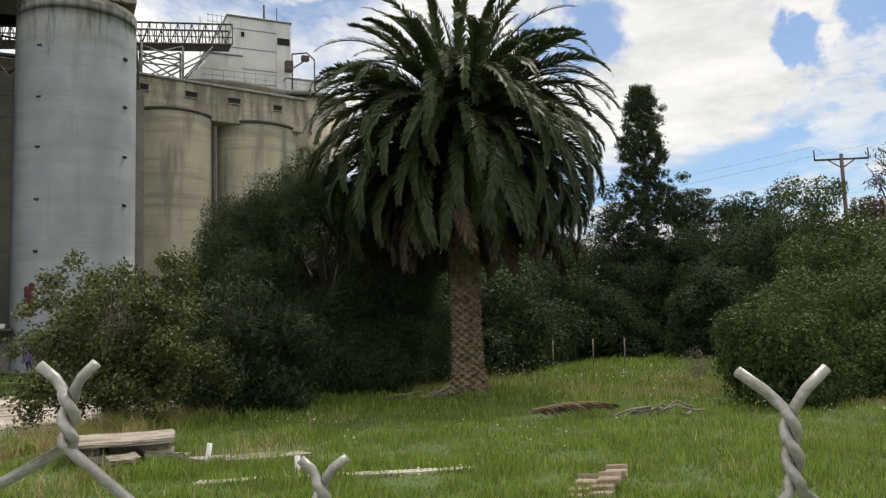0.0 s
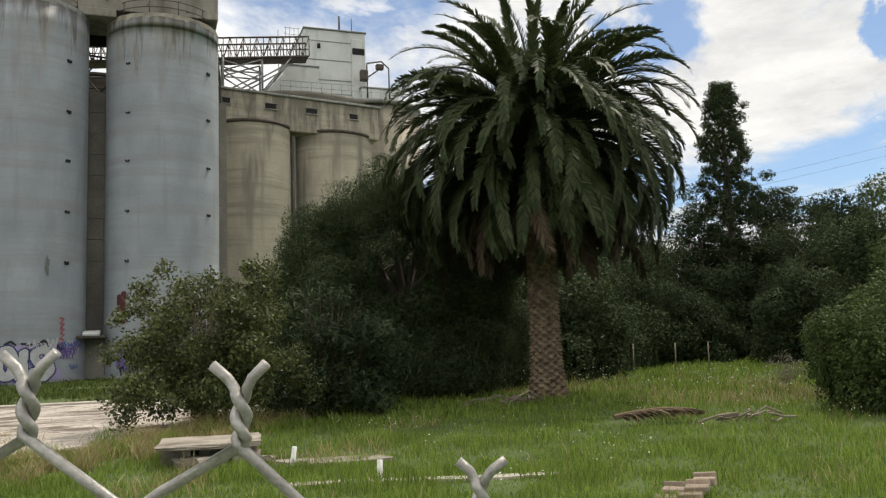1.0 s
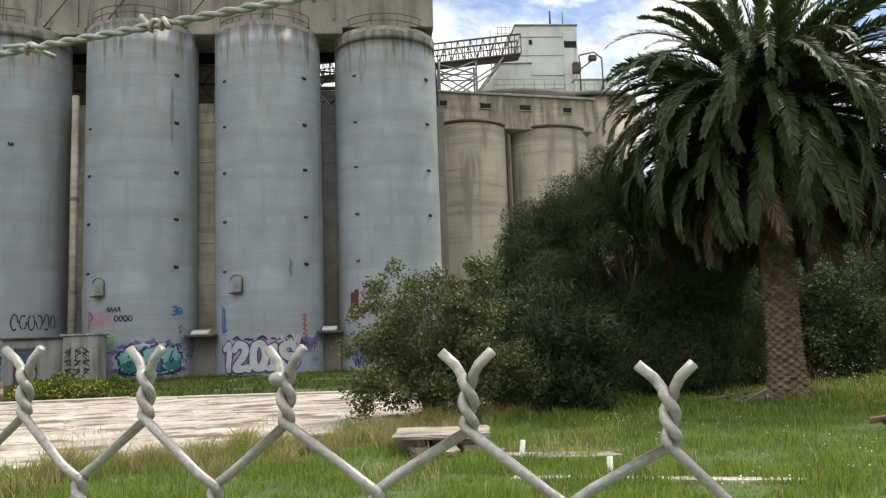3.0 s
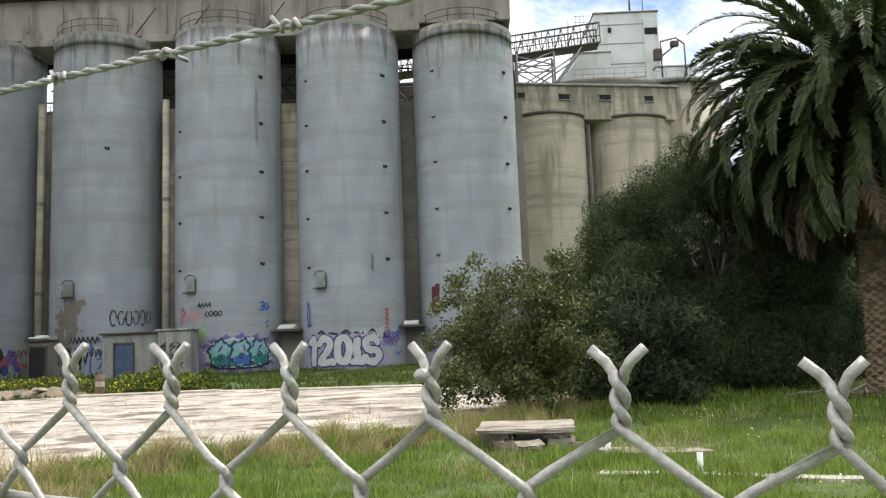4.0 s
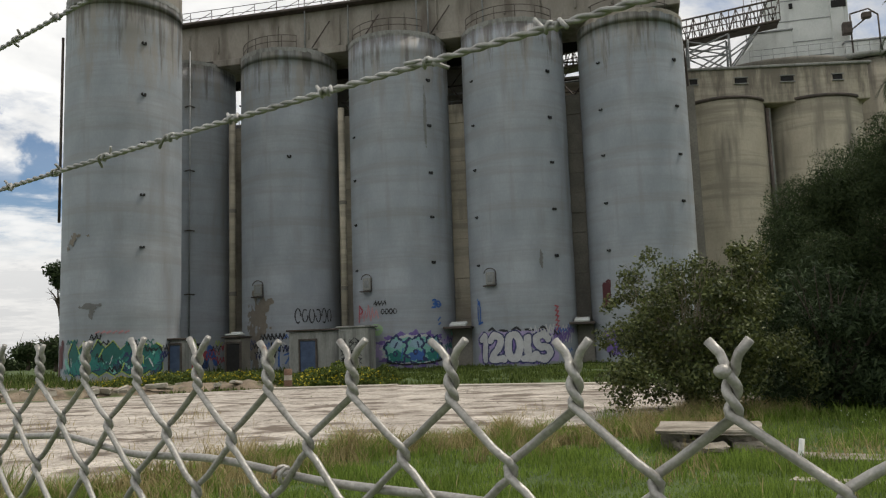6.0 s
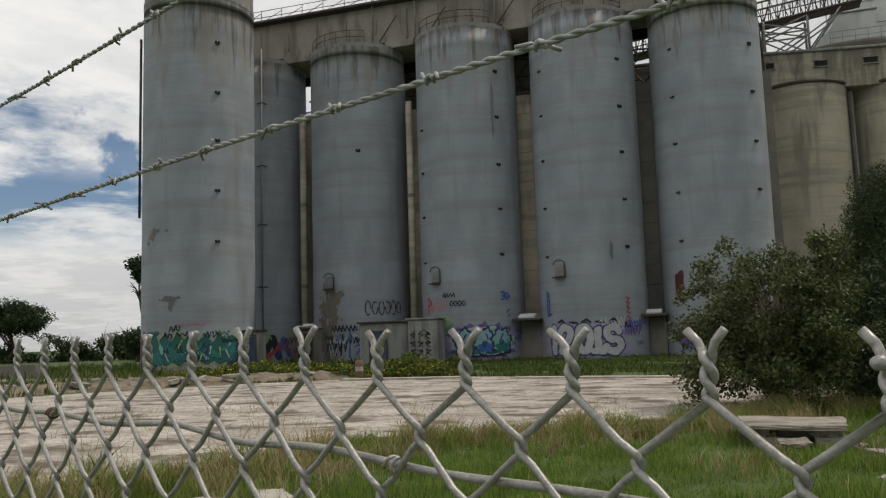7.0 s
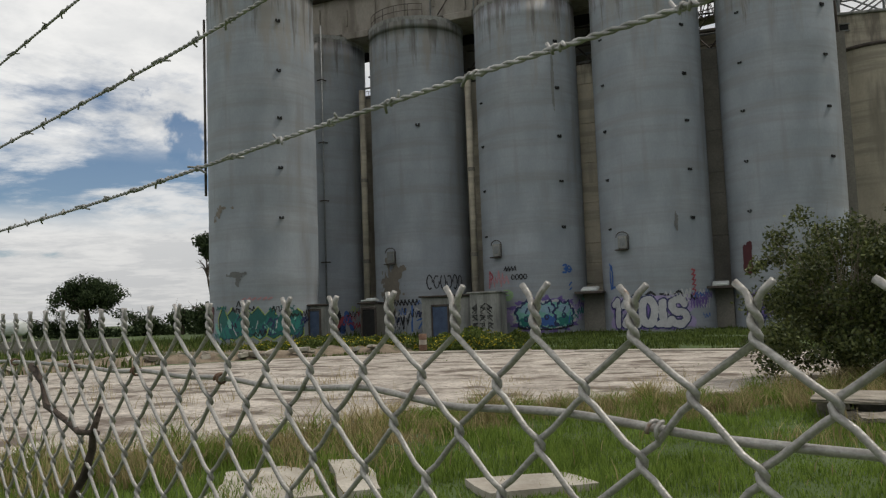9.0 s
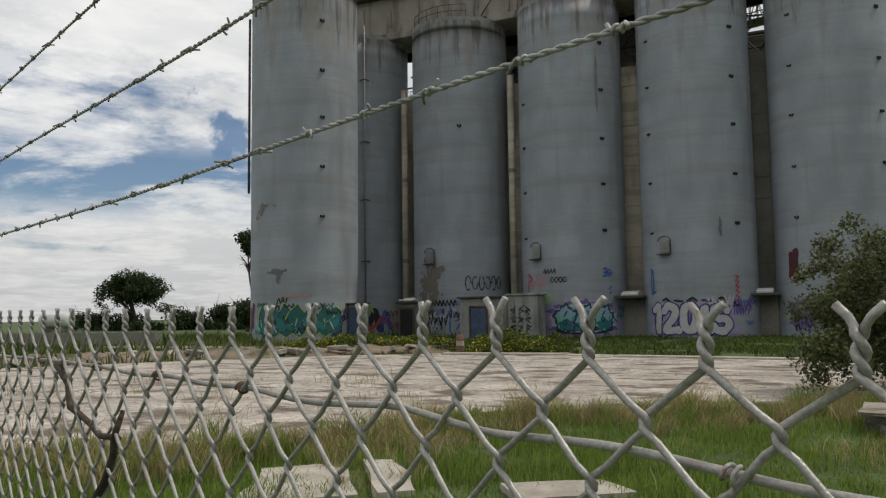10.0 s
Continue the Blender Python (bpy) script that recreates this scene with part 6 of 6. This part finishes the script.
# low wall and mound at the left edge of the yard
V, F = blades(30000, (-75, -22), (12, 60), 0.2, 0.75, 0.035, lambda x, y, u: ~inside(YARD, x, y) & (patch(x, y, 0.2, 2.2) > -0.3), 9)
tagged(obj("grass", big_mesh("grass", V, F, M_WEED)), "rank green grass beyond the yard", "grass", kind="stuff")
V, F = blades(9000, (-75, -22), (12, 44), 0.2, 0.6, 0.025, lambda x, y, u: ~inside(YARD, x, y) & (patch(x, y, 0.22, 6.2) > 0.05), 10)
tagged(obj("dry_grass", big_mesh("dry_grass", V, F, M_DRYGRASS)), "dry brown grass beyond the yard", "grass", kind="stuff")
for i in range(16):
    x = -112 + 4.0 * i
    h = 2.4 + 0.9 * math.sin(i * 2.3) + 0.5 * math.sin(i * 5.1)
    plant("bush", "dark hedge bush on the skyline", "bush", x, 92 + 3 * math.sin(i), dome_clumps(3.0, 2.2, h, 26, 0.8, rng, 0.3), 0.45, "wood", 60, None, 0.5, shell=0.3, group="skyline hedge")
t = tagged(obj("low_wall", slab("low_wall", rough_outline([(-70, 30.0), (-36, 36.5), (-36, 37.0), (-70, 30.6)], 1.0, 0.15), -0.2, 0.85, M_BROWN)), "low weathered concrete wall beyond the yard", "wall", kind="structure")
t = tagged(obj("step_slab", slab("step_slab", rough_outline([(-29, 31.5), (-18, 33.0), (-18, 34.2), (-36, 34.0), (-36, 31)], 0.6, 0.2), -0.2, 0.14, M_SLABDARK)), "broken concrete step along the far yard edge", "slab", kind="structure")


def rubble():
    """A long low bank of soil and broken concrete outside the yard's far corner."""
    line = np.array([(-12.5, 31.6), (-16.5, 30.4), (-19.6, 28.0), (-22.0, 25.0), (-24.2, 21.6), (-26.4, 17.5)])
    t = thing("rubble_bank", "low bank of brown soil and broken concrete beside the yard", "rubble")
    n, m = 120, 14
    w = np.linspace(0, len(line) - 1, n)
    P = np.stack([np.interp(w, np.arange(len(line)), line[:, k]) for k in (0, 1)], 1)
    T = np.gradient(P, axis=0)
    T /= np.linalg.norm(T, axis=1)[:, None]
    side = np.stack([T[:, 1], -T[:, 0]], 1) * -1.0
    V = []
    for i in range(n):
        ends = min(1, i / 8, (n - 1 - i) / 8)
        for j in range(m):
            f = j / (m - 1)
            x, y = P[i] - side[i] * (0.1 + 2.6 * f)
            hump = math.sin(math.pi * f) ** 0.8 * ends * (0.34 + 0.22 * noise.noise((x * 0.5, y * 0.5, 1.0)) + 0.16 * noise.noise((x * 1.7, y * 1.7, 2.0)) + 0.06 * noise.noise((x * 5, y * 5, 3.0)))
            V.append((x, y, hump - 0.06))
    F = [(i * m + j, i * m + j + 1, (i + 1) * m + j + 1, (i + 1) * m + j) for i in range(n - 1) for j in range(m - 1)]
    obj("soil", mesh_data("soil", V, F, M_SOIL, True), t, "bare brown soil")
    r = random.Random(71)
    for _ in range(46):
        i = r.randrange(8, n - 8)
        x, y = P[i] - side[i] * r.uniform(0.2, 2.2)
        bm = bmesh.new()
        box(bm, (0, 0, 0), (r.uniform(0.15, 0.9), r.uniform(0.15, 0.5), r.uniform(0.08, 0.22)), 0, 0.03)
        for v in bm.verts:
            v.co += Vector((r.uniform(-0.03, 0.03), r.uniform(-0.03, 0.03), r.uniform(-0.02, 0.02)))
        ob = part("chunk", bm, M_SLABDARK if r.random() < 0.6 else M_SLAB, t, "broken concrete chunk")
        ob.matrix_basis = pose(x, y, r.uniform(0.08, 0.3), r.uniform(-20, 20), r.uniform(-20, 20), r.uniform(0, 180))


rubble()


def tank(x, y):
    t = thing("tank", "pale horizontal storage tank on the skyline", "tank", x, y, 0)
    V, F = lathe([(0.01, 0), (0.7, 0.02), (0.95, 0.2), (1.0, 0.5), (1.0, 5.0), (0.95, 5.3), (0.7, 5.48), (0.01, 5.5)], 24)
    ob = obj("shell", mesh_data("shell", V, F, M_WHITE, True), t)
    ob.matrix_basis = pose(0, 0, 1.7, 0, 90, 0)
    for k in (1.0, 4.3):
        part("saddle", boxes(((k, 0, 0.5), (0.4, 1.4, 1.1)), bevel=0.03), M_SLAB, t)


tank(-99.0, 78.0)


# ---- power pole ----
def power_pole(x, y, h):
    t = thing("power_pole", "weathered timber power pole with two crossarms", "power pole", x, y, 0, -30)
    tube("pole", [(0, 0, -0.2), (0, 0, h)], [0.17, 0.11], M_BARK, t, "", 10)
    for z, w, ends in ((h - 0.35, 1.7, (-1.7, 1.7)), (h - 2.2, 1.7, (-1.7,))):
        half = len(ends) == 1
        part("crossarm", boxes(((-w / 2 if half else 0, 0, z), (w if half else 2 * w, 0.12, 0.12)), bevel=0.02), M_BARK, t)
        for s in ends:
            tube("insulator", [(s, 0, z), (s, 0, z + 0.7)], [0.05, 0.04], M_STEEL, t, "", 7)
        for s in (-1,) if half else (-1, 1):
            tube("strut", [(0, 0, z - 0.6), (s * 0.9, 0, z)], 0.04, M_STEEL, t, "", 5)
    return t


power_pole(46.5, 35.0, 12.4)
for z, s in ((12.95, -1.7), (12.95, 1.7), (10.9, -1.7)):
    a = np.array((46.5 + s * 0.87, 35 - s * 0.5, z))
    for d in (np.array((26, 14, 4.0)), np.array((-30, 62, -1.5))):
        w = np.linspace(0, 1, 14)[:, None]
        cable = tagged(tube("cable", a + d * w - np.array((0, 0, 1.2)) * np.sin(w * np.pi), 0.007, M_STEEL, None, "", 4), "thin sagging overhead power cable", "cable", "power cables")


# ---- chain-link fence in the foreground ----
FENCE_A, FENCE_ANG, PITCH = Vector((0.507, 0.499, 0)), radians(66.4), 0.0705
WIRE = 0.0021
COLUMN = [-24, -9, -8, -7, -6, -5, -4, -3, -1, 0, 60]          # twist columns
ALONG = [-24.6, -9.9, -8.84, -7.6, -6.34, -5.10, -4.04, -2.985, -0.975, 0, 60]   # where they stand along the fence, in pitches
BEHIND = [0.0, 0.0, 0.006, 0.045, 0.066, 0.022, 0.008, -0.003, 0.0005, 0, 0]     # how far the mesh bulges away
SPLIT = [1.575, 1.55, 1.551, 1.50, 1.533, 1.576, 1.583, 1.587, 1.591, 1.593, 1.62]
SPLITS = [(0, 1.593), (4, 1.6005), (10, 1.602), (18, 1.609), (60, 1.62)]


def fence_at(c):
    """Local x and y of the mesh at the (half) column c."""
    return float(np.interp(c, COLUMN, ALONG)) * PITCH, -float(np.interp(c, COLUMN, BEHIND))


def split_z(k):
    return float(np.interp(k, COLUMN, SPLIT)) if k <= 0 else float(np.interp(k, *zip(*SPLITS)))


def build_fence():
    t = thing("chain_link_fence", "galvanised chain-link fence with twisted wire tips and barbed wire above", "fence", FENCE_A.x, FENCE_A.y, 0)
    t.matrix_basis = Matrix.Translation(FENCE_A) @ Matrix.Rotation(math.pi / 2 + FENCE_ANG, 4, "Z")
    r = random.Random(5)
    tips = {k: (0.0085 + 0.003 * r.random(), 0.0085 + 0.003 * r.random(), r.uniform(-0.3, 0.3)) for k in range(-30, 45)}
    tips.update({-8: (0.0165, 0.0135, 0.25), -5: (0.0105, 0.0095, 0.1), -6: (0.010, 0.008, -0.2), -4: (0.0105, 0.0095, 0.0), -3: (0.0085, 0.0095, 0.0)})
    for k in range(4, 45):
        tips[k] = (0.004 + 0.003 * r.random(), 0.007 + 0.003 * r.random(), r.uniform(-0.6, 0.6))

    for w in range(-24, 76):
        # wire w zigzags between the link columns w and w + 1; even columns carry the twists
        even = w if w % 2 == 0 else w + 1
        odd = w + 1 if w % 2 == 0 else w
        k = even // 2
        z = split_z(k)
        side = 1 if odd > even else -1
        cx, cy = fence_at(k)
        flare, rise, skew = tips[k]
        long = 0.030 if k == -8 else 0.0195
        sx = -side
        pts = [(cx + sx * flare + skew * 0.006, cy, z + long + rise), (cx + sx * flare * 0.45 + skew * 0.003, cy, z + long + rise * 0.45)]
        n = 20 if k == -8 else 15
        turns = 1.5 if k == -8 else 1.05
        for i in range(n + 1):
            f = i / n
            a = math.pi * 2 * turns * f + (0 if sx > 0 else math.pi)
            pts.append((cx + WIRE * 1.02 * math.cos(a), cy + WIRE * 1.02 * math.sin(a), z + long * (1 - f)))
        for lev in range(1, 43):
            at_odd = lev % 2 == 1
            c = (odd if at_odd else even) / 2
            bx, by = fence_at(c)
            bx += 0.0014 * math.sin(c * 3.8 + lev * 0.7)
            base = 0.5 * (split_z(c - 0.5) + split_z(c + 0.5)) if at_odd else split_z(c)
            flat = 1.593 - 0.0005
            base = base + (flat - base) * min(1, (lev - 1) / 8) if k < 0 else base
            nz = base - 0.0305 - 0.0366 * (lev - 1) + 0.0012 * math.sin(c * 1.6 + lev * 1.3)
            out = side if at_odd else -side
            fr = WIRE * 1.2
            dep = -fr if out > 0 else fr
            for ox, oz, dy in ((-0.0084, 0.0094, 1.0), (-0.0034, 0.0060, 1.0), (0.0003, 0.0034, 0.8), (0.0020, 0.0, 0.0), (0.0003, -0.0034, -0.8), (-0.0034, -0.0060, -1.0), (-0.0084, -0.0094, -1.0)):
                pts.append((bx + out * ox, by + dep * dy, nz + oz))
            if nz < 0.06:
                break
        obj("wire", tube_mesh("wire", [(np.array(pts), WIRE)], M_WIRE, 8), t)
    # bent rusty knob on one twist
    bm = bmesh.new()
    x, y = fence_at(-3)
    bmesh.ops.create_icosphere(bm, subdivisions=2, radius=0.0034, matrix=pose(x + 0.0022, y + 0.003, split_z(-3) + 0.0165) @ Matrix.Diagonal((1.1, 1, 0.9, 1)))
    part("knob", bm, M_WIRE, t, "wire knot on a fence tip", True)
    # sagging line wire with rusty ties
    ks = [-14, -9, -5, -2, -0.6, 0.1, 0.85, 1.5, 2.3, 3.1, 3.6, 4.1, 4.6, 5.4, 6.5, 7.7, 9.2, 10.1, 11.7, 12.6, 16, 22, 38]
    zs = [1.51, 1.52, 1.528, 1.538, 1.541, 1.540, 1.5425, 1.549, 1.549, 1.5455, 1.546, 1.556, 1.557, 1.552, 1.5495, 1.557, 1.553, 1.559, 1.554, 1.558, 1.56, 1.557, 1.56]
    kk = np.linspace(-14, 38, 420)
    zz = np.interp(kk, ks, zs)
    zz = np.convolve(np.pad(zz, 5, "edge"), np.ones(11) / 11, "valid")
    line = np.array([(fence_at(k)[0], fence_at(k)[1] - 0.006, z) for k, z in zip(kk, zz)])
    tube("line_wire", line, 0.0026, M_WIRE, t, "thick pale sagging line wire", 8)
    for k in (0.85, 7.75, 10.6, 13.5, 17.2):
        z = float(np.interp(k, kk, zz))
        w = np.linspace(0, 2 * np.pi * 1.3, 22)
        tube("tie", np.stack([k * PITCH + 0.0009 * (w - 4), -0.003 + 0.0058 * np.sin(w), z + 0.0048 * np.cos(w)], 1), 0.0013, M_RUST if k > 5 else M_WIRE, t, "bent wire tie", 6)
    # three barbed strands
    for s, (z, yo, far) in enumerate(((1.7795, -0.022, 0.006), (1.926, -0.022, 0.010), (2.083, -0.022, 0.006))):
        x = np.arange(-1.3, 3.6, 0.004)
        height = lambda q: z + far * np.clip(q - 0.5, 0, 3) ** 1.5 + 0.002 * np.sin(q * 5 + s)
        strand = [(np.stack([x, yo + 0.0011 * np.cos(x * 260 + p), height(x) + 0.0011 * np.sin(x * 260 + p)], 1), 0.0014) for p in (0, math.pi)]
        b = obj("barbed_strand", tube_mesh("barbed_strand", strand, M_BARB, 5), t, "weathered twisted barbed-wire strand")
        for j in range(-15, 42):
            bx = -0.0433 + 0.0845 * j + 0.005 * math.sin(j * 3.7 + s)
            bz = float(height(bx))
            a = r.random() * 6.28
            w = np.linspace(0, 2 * np.pi * 1.6, 16)
            h = np.stack([bx + 0.0010 * (w - 5), yo + 0.0024 * np.sin(w + a), bz + 0.0024 * np.cos(w + a)], 1)
            e0 = h[0] + np.array((-0.006, 0.008 * math.sin(a + 2.0), 0.008 * math.cos(a + 2.0)))
            e1 = h[-1] + np.array((0.006, 0.008 * math.sin(a - 0.5), 0.008 * math.cos(a - 0.5)))
            tube("barb", np.concatenate([[e0], h, [e1]]), 0.0013, M_BARB, b, "", 5)
    return t


fence = build_fence()


def vine():
    """Dead climber caught in the mesh."""
    t = tagged(new("vine", tube_mesh("vine", [
        (np.array([(15.9 * PITCH, 0, 1.556), (15.3 * PITCH, -0.004, 1.53), (14.75 * PITCH, 0.004, 1.501), (13.9 * PITCH, -0.005, 1.482), (13.0 * PITCH, 0.004, 1.475), (12.2 * PITCH, 0, 1.477)]), np.array([0.0058, 0.005, 0.0048, 0.0042, 0.004, 0.0035])),
        (np.array([(12.15 * PITCH, -0.003, 1.51), (12.3 * PITCH, 0.003, 1.48), (12.6 * PITCH, -0.004, 1.455), (12.7 * PITCH, 0.004, 1.42), (13.4 * PITCH, 0, 1.39), (13.5 * PITCH, -0.004, 1.30), (13.2 * PITCH, 0.004, 1.0), (13.6 * PITCH, 0, 0.5), (13.4 * PITCH, 0.01, -0.02)]), np.array([0.003, 0.0045, 0.005, 0.0055, 0.006, 0.0065, 0.007, 0.008, 0.01]))], M_VINE, 7)),
        "dead brown climbing stem caught in the fence mesh", "vine")
    t.matrix_basis = fence.matrix_basis


vine()
